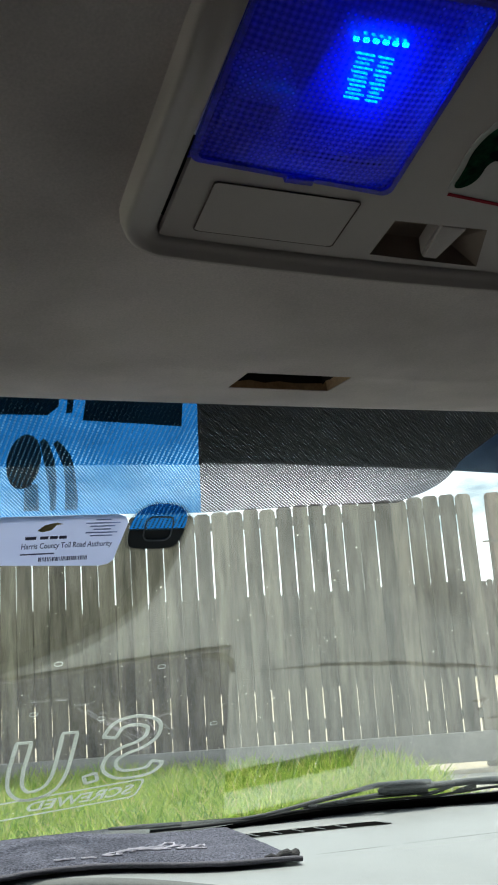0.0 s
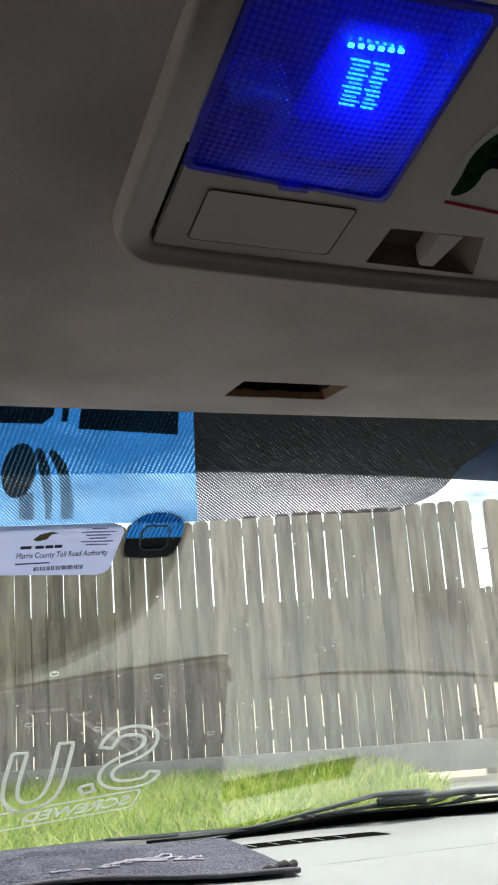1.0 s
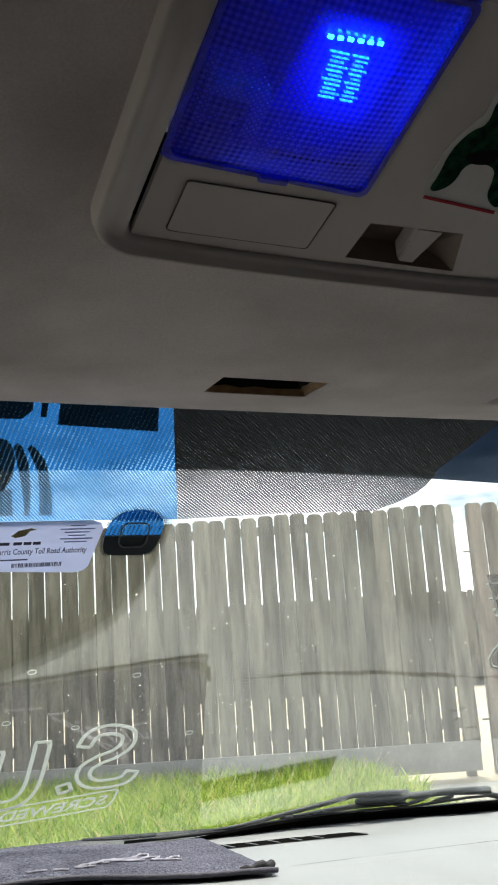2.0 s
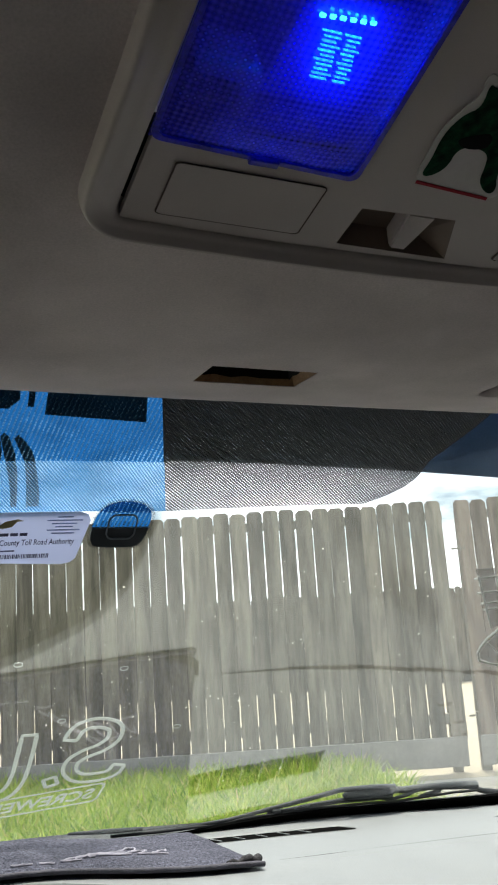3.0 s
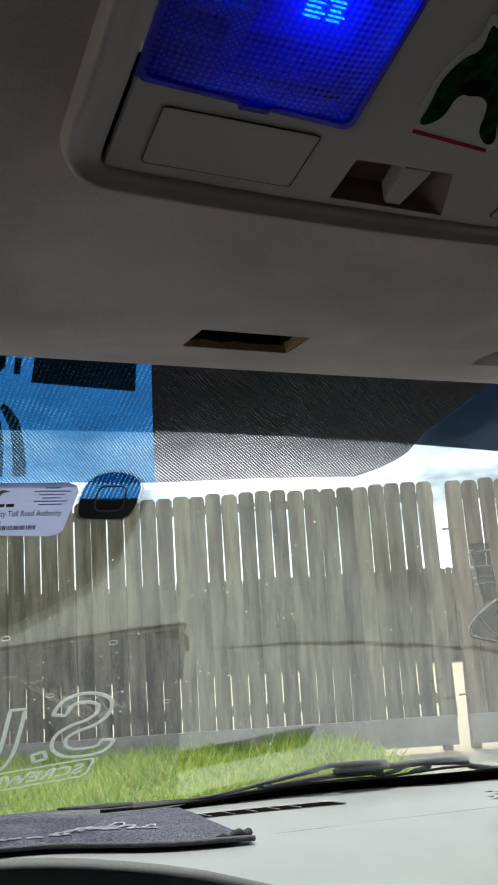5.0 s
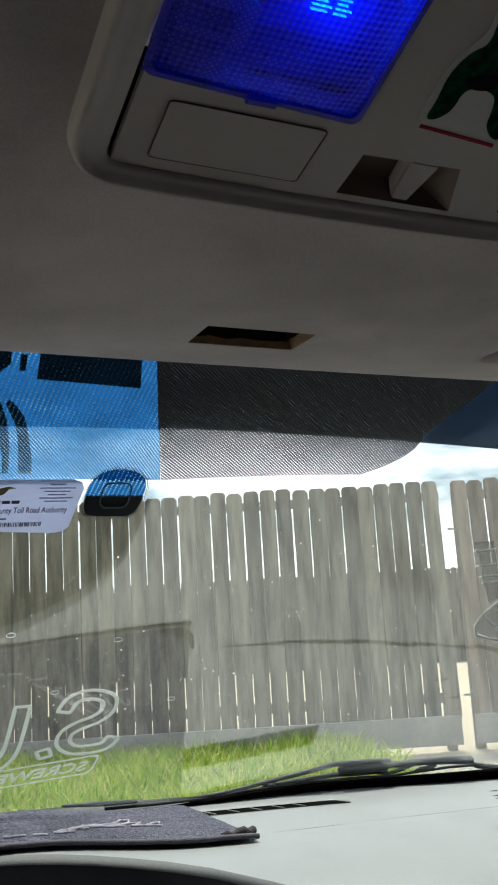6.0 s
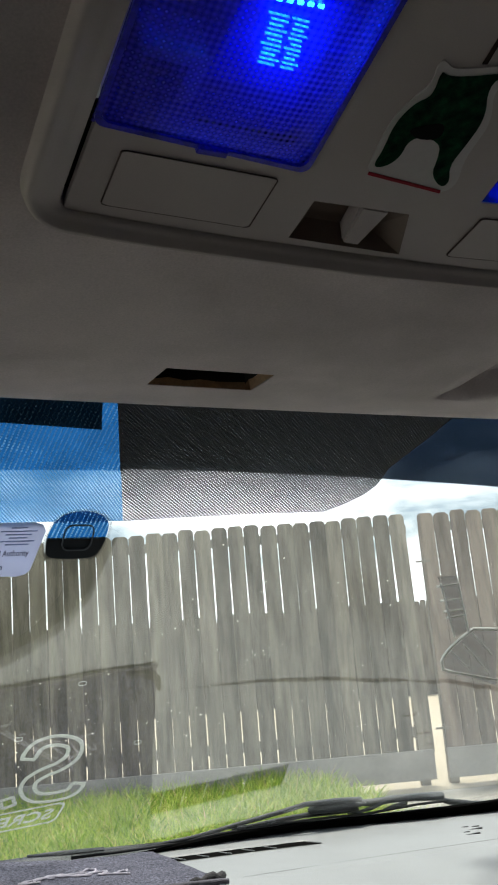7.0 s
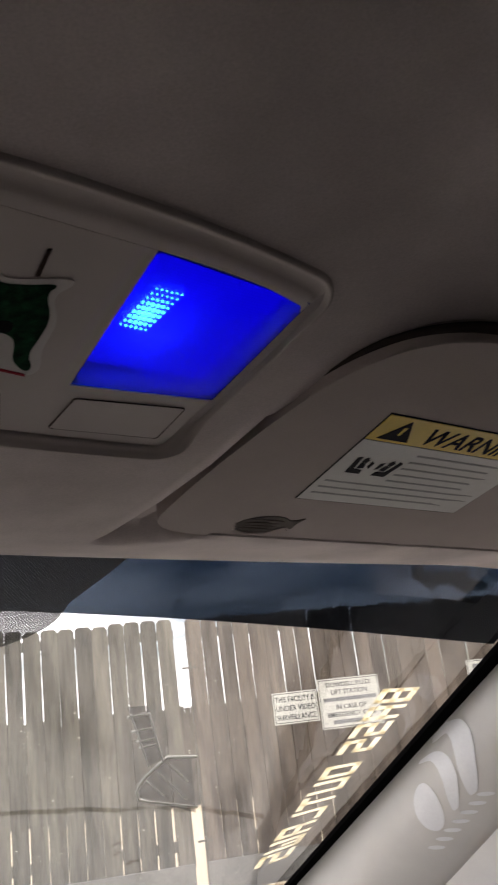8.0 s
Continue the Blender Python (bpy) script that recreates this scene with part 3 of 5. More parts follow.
# panes added so that their tints limit the light on the headliner
for s in (-1, 1):
    for y0, y1 in ((-2.1, -0.45), (-0.28, 0.42)):
        a, c = sorted((s * 0.918, s * 0.922))
        clear_one = s < 0 and y0 > -1
        pane = shell("side_window", box(a, c, y0, y1, 1.06, 1.55), M_OPENGLASS if clear_one else M_SIDEGLASS, "unseen front side window, tinted to dim the headliner" if clear_one else "side window of the car, tinted to dim the headliner", "window")
        pane.visible_shadow = False
pane = shell("rear_window", box(-0.90, 0.90, -2.285, -2.28, 1.15, 1.62), M_SIDEGLASS, "unseen rear window of the car, tinted to dim the headliner", "window")

# ---- windscreen ----
EDGE = 0.843
windscreen = shell("window_1", glass_sheet(rows_between(lambda y: (-EDGE - 0.05, EDGE + 0.05), 0.53, 1.26, 24, 14), -0.005, -0.0045), M_GLASS, "sloping windscreen glass with dust specks", "windscreen")
windscreen.visible_shadow = False

# dark tint strip along the top
BLUE_EDGE = lambda y: -0.001 + 0.316 * (y - 0.633)
tint_rows = []
for i in range(7):
    q = i / 6
    y_mid = 0.535 + 0.1435 * q
    xa = BLUE_EDGE(y_mid) + 0.0005
    tint_rows.append([(xa + (0.843 - xa) * k / 24, y_mid - q * 0.027 * (xa + (0.843 - xa) * k / 24) ** 2) for k in range(25)])
part("tint_strip", glass_sheet(tint_rows, -0.004, -0.0039), M_TINT, windscreen, "dark tint strip along the top")


# printed dots round the mirror
def frit_x(y):
    if y < 0.675:
        return BLUE_EDGE(y) - 0.0003, 0.251 + 0.76 * (0.675 - y)
    q = min(1.0, (y - 0.675) / 0.0465)
    return BLUE_EDGE(y) - 0.0003, 0.251 - 0.050 * q ** 2.6


frit_rows = [[(x, y - 0.058 * max(0.0, x) * max(0.0, (y - 0.64) / 0.0795)) for x, y in row] for row in rows_between(frit_x, 0.535, 0.7195, 24, 20)]
part("dot_band", glass_sheet(frit_rows, -0.003, -0.0029), M_FRIT, windscreen, "black printed dots fading round the mirror mount")


def glass_polygon(outline, h0, h1):
    bm = bmesh.new()
    a = [bm.verts.new(on_glass(x, y, h0)) for x, y in outline]
    if h0 == h1:
        bm.faces.new(a)
        return bm
    b = [bm.verts.new(on_glass(x, y, h1)) for x, y in outline]
    k = len(outline)
    bm.faces.new(a)
    bm.faces.new(b[::-1])
    for i in range(k):
        bm.faces.new((a[i], a[(i + 1) % k], b[(i + 1) % k], b[i]))
    return bm


# black edge bands of the glass
for s in (-1, 1):
    band = lambda y: (s * EDGE, s * (EDGE + 0.030))
    part("edge_band", glass_sheet(rows_between(band, 0.53, 1.26, 3, 16), -0.002, 0.004), M_VOID, windscreen)
def glass_foot(x):
    """Where the black band along the foot of the glass begins."""
    return 1.0797 + (0.146 if x > 0 else 0.20) * x * x + 0.0208 / (1 + math.exp((x - 0.20) / 0.04))


part("edge_band", glass_sheet([[(x, glass_foot(x) + q) for x in np.linspace(-0.843, 0.843, 49)] for q in (0.0, 0.075)], -0.002, 0.001), M_VOID, windscreen)

# mirror mount: a black patch and its metal button
M_BLUE = perforated_mat("blue_reflection_deep", (0.0048, 0.045, 0.145), (0.15, 0.30, 0.46), 14, 0.0036, 0.0020, 0.34, (0.85, 1.35))
M_BLUE2 = perforated_mat("blue_reflection_pale", (0.022, 0.106, 0.265), (0.36, 0.46, 0.52), 45, 0.0019, 0.0019, 0.40, (1.35, 0.85))
M_BROWN = perforated_mat("brown_reflection", (0.040, 0.033, 0.029), (0.40, 0.30, 0.22), 14, 0.0036, 0.0020, 0.34, (0.85, 1.35))
M_BROWN2 = perforated_mat("brown_reflection_pale", (0.085, 0.070, 0.056), (1.0, 0.95, 0.90), 45, 0.0019, 0.0019, 0.44)
M_PANEL = perforated_mat("black_reflection", (0.003, 0.0032, 0.004), (0.14, 0.10, 0.07), 45, 0.0022, 0.0022, 0.42)
mount = thing("mirror_mount", "black mirror mount patch with its bare metal bracket", "mirror mount")
mp_top = [(-0.0350, 0.7290), (-0.0329, 0.7194), (-0.0259, 0.7108), (-0.0153, 0.7072), (-0.0012, 0.7072), (0.0104, 0.7115), (0.0174, 0.7194), (0.0178, 0.7285)]
mp_low = [(-0.0350, 0.7292), (0.0178, 0.7287), (0.0141, 0.7405), (0.0088, 0.7468), (0.0006, 0.7488), (-0.0270, 0.7481), (-0.0336, 0.7447), (-0.0354, 0.7335)]


def rounded(outline, times=2):
    """Cuts the corners of an outline to a smooth curve."""
    for _ in range(times):
        outline = [(p[0] + (q[0] - p[0]) * w, p[1] + (q[1] - p[1]) * w) for p, q in zip(outline, outline[1:] + outline[:1]) for w in (0.25, 0.75)]
    return outline


whole = [(-0.009 + (x + 0.009) * 0.94, 0.7285 + (y - 0.7285) * 0.90) for x, y in rounded(mp_top[1:-1] + mp_low[2:])]


def cut(outline, y, below):
    """The part of an outline on one side of a line across it."""
    kept = []
    for p, q in zip(outline, outline[1:] + outline[:1]):
        if (p[1] > y) == below:
            kept.append(p)
        if (p[1] > y) != (q[1] > y):
            w = (y - p[1]) / (q[1] - p[1])
            kept.append((p[0] + (q[0] - p[0]) * w, y))
    return kept


M_MOUNT = plain("mount_plastic", (0.012, 0.018, 0.024), 0.5, spec=0.2)
part("patch", glass_polygon(cut(whole, 0.7300, True), -0.002, -0.0005), M_MOUNT, mount)
bm = bmesh.new()
for grow, turn in ((0.0009, 0.0), (0.0021, 0.5)):
    for k in range(84):
        at = (k + turn) / 84 * len(whole)
        p, q = whole[int(at) % len(whole)], whole[(int(at) + 1) % len(whole)]
        w = at - int(at)
        x, y = p[0] + (q[0] - p[0]) * w, p[1] + (q[1] - p[1]) * w
        d = Vector((x + 0.009, y - 0.728)).normalized()
        x, y = x + d.x * grow, y + d.y * grow
        r = 0.00064 - 0.08 * grow
        bm.faces.new([bm.verts.new(on_glass(x + r * math.cos(a), y + r * math.sin(a), -0.001)) for a in (0.3, 1.35, 2.4, 3.45, 4.5, 5.55)])
part("dot_edge", bm, M_FRITBLACK, mount, "printed dots round the patch")
# the same blue reflection, put over half of the patch
part("mount_reflection", glass_polygon(cut(whole, 0.7300, False), -0.002, -0.002), M_BLUE, mount, "blue reflection put over the upper half of the patch")
M_STEEL = mat("dull_metal", (0.07, 0.085, 0.105), 0.45, metal=0.0, vary=0.1, scale=60, fine=400, bump=0.1)
part("bracket", reshape(ring(round_rect(-0.0215, 0.0030, 0.7180, 0.7388, 0.006), round_rect(-0.0204, 0.0019, 0.7190, 0.7378, 0.005), 0.0003, 0.0012), lambda c: on_glass(c.x, c.y, c.z)), M_STEEL, mount)

# a blue reflection along the top of the glass, put in as a film
decal = thing("reflection_film", "translucent blue reflection film with dark shapes, put on the windscreen", "decal")
blue_x = lambda y: (-0.19, BLUE_EDGE(y))
part("film", glass_sheet(rows_between(blue_x, 0.535, 0.679, 8, 6), -0.003, -0.003), M_BLUE, decal, "deep blue upper band")
part("film", glass_sheet(rows_between(blue_x, 0.679, 0.718, 8, 3), -0.003, -0.003), M_BLUE2, decal, "pale blue lower band")
part("edge", glass_sheet(rows_between(lambda y: (BLUE_EDGE(y) - 0.0008, BLUE_EDGE(y) + 0.0004), 0.535, 0.679, 1, 4), -0.0028, -0.0026), M_FRITBLACK, decal, "dark edge line of the film")
part("panel", glass_polygon([(-0.088, 0.575), (-0.026, 0.575), (-0.0095, 0.6500), (-0.0860, 0.6465)], -0.0025, -0.0025), M_PANEL, decal, "black rectangle")
part("panel", glass_polygon([(-0.150, 0.575), (-0.112, 0.575), (-0.105, 0.637), (-0.112, 0.643), (-0.150, 0.642)], -0.0025, -0.0025), M_PANEL, decal, "black rectangle")
part("block", glass_polygon([(-0.0995, 0.631), (-0.0950, 0.631), (-0.0945, 0.6415), (-0.0990, 0.6415)], -0.0025, -0.0025), M_PANEL, decal, "small black block")


def glass_ellipse(cx, cy, rx, ry, n=20):
    return [(cx + rx * math.cos(2 * math.pi * k / n), cy + ry * math.sin(2 * math.pi * k / n)) for k in range(n)]


def emblem(name, outline, material):
    part(name, glass_polygon(outline, -0.0025, -0.0025), material, decal)


emblem("emblem_dot", glass_ellipse(-0.1245, 0.676, 0.0125, 0.020), M_BROWN)
emblem("emblem_post", [(-0.122, 0.692), (-0.112, 0.692), (-0.108, 0.713), (-0.120, 0.713)], M_BROWN2)
emblem("emblem_stroke", [(-0.1148, 0.6618), (-0.1125, 0.6590), (-0.1085, 0.6620), (-0.1024, 0.6738), (-0.1010, 0.679), (-0.1088, 0.679)], M_BROWN)
emblem("emblem_stroke", [(-0.1088, 0.679), (-0.1010, 0.679), (-0.0985, 0.688), (-0.0963, 0.7033), (-0.0955, 0.713), (-0.1000, 0.713), (-0.1014, 0.7032), (-0.1050, 0.690)], M_BROWN2)
emblem("emblem_stroke", [(-0.1048, 0.6630), (-0.1024, 0.6605), (-0.0975, 0.6640), (-0.0906, 0.6715), (-0.0870, 0.679), (-0.0950, 0.679)], M_BROWN)
emblem("emblem_stroke", [(-0.0950, 0.679), (-0.0870, 0.679), (-0.0835, 0.690), (-0.0795, 0.7035), (-0.0785, 0.713), (-0.0885, 0.713), (-0.0895, 0.7034), (-0.0920, 0.690)], M_BROWN2)

# ---- headliner ----
LINER_Y = [-2.25, -0.8, -0.2, 0.06, 0.178, 0.26, 0.345, 0.40, 0.465, 0.52, 0.556]
LINER_Z = [1.60, 1.615, 1.60, 1.570, 1.5475, 1.5290, 1.5105, 1.503, 1.498, 1.499, 1.503]


VISOR_X = [0.172, 0.184, 0.195, 0.210, 0.232, 0.265, 0.32, 0.62, 0.66]
VISOR_Y = [0.260, 0.222, 0.206, 0.195, 0.187, 0.182, 0.180, 0.190, 0.22]


def liner_z(x, y):
    """Height of the headliner, with a hollow that takes each visor."""
    lift, s = 0.0, (x if x > 0 else -x - 0.042)
    if s > 0.170 and y < 0.500:
        wide = min(1.0, max(0.0, (s - 0.20) / 0.08))
        rear = float(np.interp(s, VISOR_X, VISOR_Y)) + 0.03 - 0.05 * wide
        q = min(1.0, max(0.0, (y - rear) / (0.05 - 0.018 * wide)))
        ahead = 0.494 - 0.040 * min(1.0, max(0.0, (s - 0.19) / 0.06))      # the hollow ends at the visor's front edge
        e = min(1.0, max(0.0, (ahead - y) / 0.016))
        lift = (0.014 + 0.030 * wide) * q * q * (3 - 2 * q) * e
    return float(np.interp(y, LINER_Y, LINER_Z)) - 0.5 * max(0.0, abs(x) - 0.60) ** 2 + lift


HOLE = (-0.029, 0.038, 0.4655, 0.4985)
CONSOLE_CUT = (-0.1265, 0.1265, 0.1965, 0.334)
xs = sorted(set([round(v, 4) for v in np.linspace(-0.92, 0.92, 47)] + list(HOLE[:2]) + list(CONSOLE_CUT[:2]) + [-0.218, -0.212, 0.1695, 0.1745] + [round(0.178 + 0.012 * k, 4) for k in range(14)]))
ys = sorted(set([round(v, 4) for v in np.linspace(-2.25, 0.0, 20)] + [round(v, 4) for v in np.linspace(0.02, 0.55, 40)] + list(HOLE[2:]) + list(CONSOLE_CUT[2:]) + [round(0.154 + 0.006 * k, 4) for k in range(14)] + [0.26, 0.30, 0.438, 0.446, 0.454, 0.462, 0.478, 0.486, 0.494, 0.509, 0.515]))
bm = bmesh.new()
grid = {}
for j, y in enumerate(ys):
    for i, x in enumerate(xs):
        yy = y if y < 0.5 else y - 0.06 * x * x * (y - 0.5) / 0.05
        grid[i, j] = bm.verts.new((x, yy, liner_z(x, y)))
inside = lambda r, i, j: r[0] - 1e-6 <= xs[i] and xs[i + 1] <= r[1] + 1e-6 and r[2] - 1e-6 <= ys[j] and ys[j + 1] <= r[3] + 1e-6
for j in range(len(ys) - 1):
    for i in range(len(xs) - 1):
        if not inside(HOLE, i, j) and not inside(CONSOLE_CUT, i, j):
            bm.faces.new((grid[i, j], grid[i + 1, j], grid[i + 1, j + 1], grid[i, j + 1]))
last = len(ys) - 1
rim = [grid[i, last] for i in range(len(xs))]
for dy, dz in ((0.005, 0.002), (0.008, 0.008), (0.006, 0.020), (-0.02, 0.035)):
    nxt = [bm.verts.new((v.co.x, grid[i, last].co.y + dy, grid[i, last].co.z + dz)) for i, v in enumerate(rim)]
    for i in range(len(xs) - 1):
        bm.faces.new((rim[i], rim[i + 1], nxt[i + 1], nxt[i]))
    rim = nxt
headliner = part("ceiling", bm, M_LINER, smooth=True)
tagged(headliner, "greyish beige cloth headliner above the windscreen", "headliner", kind="structure")

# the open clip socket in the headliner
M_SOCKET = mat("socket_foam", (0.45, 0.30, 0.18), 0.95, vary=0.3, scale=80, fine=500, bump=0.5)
socket = thing("clip_socket", "empty rectangular clip socket cut into the headliner", "socket")
x0, x1, y0, y1 = HOLE
bm = bmesh.new()
lo = [bm.verts.new((x, y, liner_z(x, y) + 0.0005)) for x, y in ((x0, y0), (x1, y0), (x1, y1), (x0, y1))]
hi = [bm.verts.new((x, y, 1.525)) for x, y in ((x0 + 0.006, y0), (x1 - 0.006, y0), (x1 - 0.006, y1 - 0.002), (x0 + 0.006, y1 - 0.002))]
for i in range(4):
    bm.faces.new((lo[i], lo[(i + 1) % 4], hi[(i + 1) % 4], hi[i]))
part("wall", bm, M_SOCKET, socket)
# dark plates put in where the socket's upper walls lie in shade
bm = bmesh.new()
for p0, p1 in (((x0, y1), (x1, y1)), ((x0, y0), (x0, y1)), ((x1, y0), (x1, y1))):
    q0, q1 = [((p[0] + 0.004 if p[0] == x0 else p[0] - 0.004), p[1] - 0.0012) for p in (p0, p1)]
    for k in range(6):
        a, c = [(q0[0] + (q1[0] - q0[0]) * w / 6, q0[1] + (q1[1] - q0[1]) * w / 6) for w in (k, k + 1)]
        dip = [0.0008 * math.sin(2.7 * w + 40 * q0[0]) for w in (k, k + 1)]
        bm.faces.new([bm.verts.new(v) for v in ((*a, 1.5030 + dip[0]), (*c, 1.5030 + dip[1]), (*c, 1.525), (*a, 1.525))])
part("shade_plate", bm, M_GAPSHADE, socket, "dark plate put in for the shade inside the socket")
part("backing", box(x0 - 0.004, x1 + 0.004, y0 - 0.004, y1 + 0.004, 1.525, 1.530), M_GAPSHADE, socket)

# ---- overhead console ----
console = thing("overhead_console", "beige plastic overhead console with two blue-lit map lamps", "console")
console.matrix_world = pose(0, 0.265, 1.5242, -12.63)


# groove shade put into a flat brown, also used on the visor's ribs
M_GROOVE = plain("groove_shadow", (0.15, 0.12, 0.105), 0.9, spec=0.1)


def dense(outline, n):
    """An outline with n more points on each long side."""
    out = []
    for k, (p, q) in enumerate(zip(outline, outline[1:] + outline[:1])):
        m = n if k % 9 == 8 else 1
        out += [(p[0] + (q[0] - p[0]) * i / m, p[1] + (q[1] - p[1]) * i / m) for i in range(m)]
    return out


def bezel():
    """The moulded frame: a crisp lip in front and at the sides, nearly flush behind."""
    rows = []
    prof = [(0.1385, -0.0860, 0.0785, 0.022, 0.010), (0.1388, -0.0862, 0.0788, 0.022, 0.001), (0.1378, -0.0850, 0.0776, 0.021, -0.0032), (0.1362, -0.0835, 0.0762, 0.019, -0.0044), (0.1346, -0.0818, 0.0746, 0.017, -0.0040),
            (0.1328, -0.0798, 0.0728, 0.014, -0.0022), (0.1290, -0.0745, 0.0705, 0.010, -0.0014), (0.1236, -0.0676, 0.0676, 0.006, -0.0006), (0.1232, -0.0672, 0.0672, 0.006, 0.010)]
    b = bmesh.new()
    for w, v0, v1, r, z in prof:
        rows.append([])
        outer = min(1.0, max(0.0, (w - 0.1236) / 0.010))
        for x, v in dense(round_rect(-w, w, v0, v1, r, 8), 10):
            rear = min(1.0, max(0.0, (-0.02 - v) / 0.045))
            bow = outer * (0.011 * (x / 0.137) ** 2 - 0.001) + (1 - outer) * 0.009 * (x / 0.121) ** 4
            front = -0.0045 * (x / 0.137) ** 2 if v > 0.02 else 0.0
            flat_side = min(1.0, max(0.0, (x - 0.122) / 0.006)) * min(1.0, max(0.0, (0.066 - v) / 0.012))
            rear_z = max(rear * outer, flat_side)
            rows[-1].append(b.verts.new((x, v + rear * bow + (1 - rear) * front, z + (0.0060 * rear_z if z < 0.009 else 0.0))))
    for a, c in zip(rows, rows[1:]):
        for i in range(len(a)):
            b.faces.new((a[i], a[(i + 1) % len(a)], c[(i + 1) % len(a)], c[i]))
    return b


def quad_point(q, a, b, grow=0.0):
    """A point inside four corners (rear left, rear right, front right, front left)."""
    a, b = a * (1 + 2 * grow) - grow, b * (1 + 2 * grow) - grow
    return tuple(q[0][k] * (1 - a) * (1 - b) + q[1][k] * a * (1 - b) + q[2][k] * a * b + q[3][k] * (1 - a) * b for k in (0, 1))


def quad_outline(q, grow=0.0, r=0.05, n=4):
    return [quad_point(q, a, b, grow) for a, b in round_rect(0, 1, 0, 1, r, n)]


part("bezel", bezel(), M_TRIM, console, smooth=True)
# near-black plate put in for the shade behind the panel gaps
part("backing", box(-0.122, 0.122, 0.0195, 0.068, 0.0100, 0.0115), M_GAPSHADE, console)
part("panel", ring([(-0.0426, -0.0668), (0.0383, -0.0668), (0.0518, 0.0670), (-0.0352, 0.0670)], [(-0.0255, 0.0395), (0.0200, 0.0385), (0.0310, 0.0640), (-0.0255, 0.0630)], 0.0, 0.003), M_TRIM, console)
part("panel", prism([(-0.1208, 0.0192), (-0.03756, 0.0244), (-0.0352, 0.0670), (-0.1208, 0.0668)], 0.0, 0.003), M_TRIM, console)
part("panel", prism([(0.04754, 0.0248), (0.1225, 0.0186), (0.1225, 0.0668), (0.0518, 0.0670)], 0.0, 0.003), M_TRIM, console)
BUTTONS = ([(-0.1086, 0.0294), (-0.0455, 0.0306), (-0.0455, 0.0600), (-0.1084, 0.0586)], [(0.0546, 0.0336), (0.1142, 0.0277), (0.1148, 0.0568), (0.0538, 0.0602)])
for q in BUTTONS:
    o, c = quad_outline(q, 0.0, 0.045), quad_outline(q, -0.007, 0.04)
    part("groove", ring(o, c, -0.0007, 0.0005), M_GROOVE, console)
    part("button", prism(c, -0.0006, 0.001, 0.0003), M_TRIM, console)
# the pocket with its tab
M_POCKET = mat("pocket_plastic", (0.24, 0.18, 0.14), 0.6, vary=0.08, bump=0.1)
bm = bmesh.new()
pk_lo = [bm.verts.new((x, v, 0.0002)) for x, v in ((-0.0255, 0.0395), (0.0200, 0.0385), (0.0310, 0.0640), (-0.0255, 0.0630))]
pk_hi = [bm.verts.new((x, v, 0.009)) for x, v in ((-0.019, 0.0415), (0.012, 0.0415), (0.014, 0.0590), (-0.018, 0.0590))]
for i in range(4):
    bm.faces.new((pk_lo[i], pk_lo[(i + 1) % 4], pk_hi[(i + 1) % 4], pk_hi[i]))
bm.faces.new(pk_hi)
pocket = part("pocket", bm, M_POCKET, console)
bm = bmesh.new()
tb = [bm.verts.new(p) for p in ((-0.003, 0.0390, 0.0005), (0.0118, 0.0390, 0.0005), (0.0090, 0.0630, 0.0005), (0.0002, 0.0628, 0.0005), (-0.004, 0.0415, 0.0085), (0.007, 0.0415, 0.0085), (0.006, 0.058, 0.0085), (-0.002, 0.058, 0.0085))]
for f in ((0, 1, 2, 3), (4, 5, 6, 7), (0, 1, 5, 4), (1, 2, 6, 5), (2, 3, 7, 6), (3, 0, 4, 7)):
    bm.faces.new([tb[i] for i in f])
bmesh.ops.bevel(bm, geom=bm.edges[:], offset=0.0012, segments=2, affect='EDGES')
part("tab", bm, M_TRIM, pocket)

# lamps
M_LENS_CLEAR = lens_mat("ribbed_blue_lens", (0.26, 0.26, 0.98), 0.56, 2500, 0.26)
M_LENS_DIFFUSE = lens_mat("smooth_blue_lens", (0.004, 0.016, 0.90), 0.55, 4300, 0.03)
# lamp light piped into the rim is put into its brighter blue
M_RIM = mat("blue_lens_rim", (0.035, 0.03, 0.62), 0.35, vary=0.5, scale=90, fine=700, bump=0.3)
# lamp light on the cavity walls is painted in as a brighter blue
M_CAVITY = mat("lamp_cavity_dim", (0.10, 0.08, 0.36), 0.35, vary=0.35, scale=70, fine=400, bump=0.2)
M_CAVITY2 = mat("lamp_cavity_lit", (0.30, 0.26, 0.82), 0.3, vary=0.3, scale=90, fine=500, bump=0.3)
M_HOLDER = plain("bulb_holder_plastic", (0.85, 0.88, 0.95), 0.4)
M_LED = glow_mat("led_glow", (0.06, 1.0, 0.16), 95)
M_LEDBOARD = halo_mat("led_board_glow", (0.0, 0.004, 1.0), 0.42, 0.62, (0.064, -0.022, 0.010), 0.040)


LAMPS = {-1: [(-0.1222, -0.0605), (-0.0426, -0.0655), (-0.0372, 0.0242), (-0.1212, 0.0190)], 1: [(0.0385, -0.0655), (0.1225, -0.0605), (0.1240, 0.0180), (0.0490, 0.0246)]}


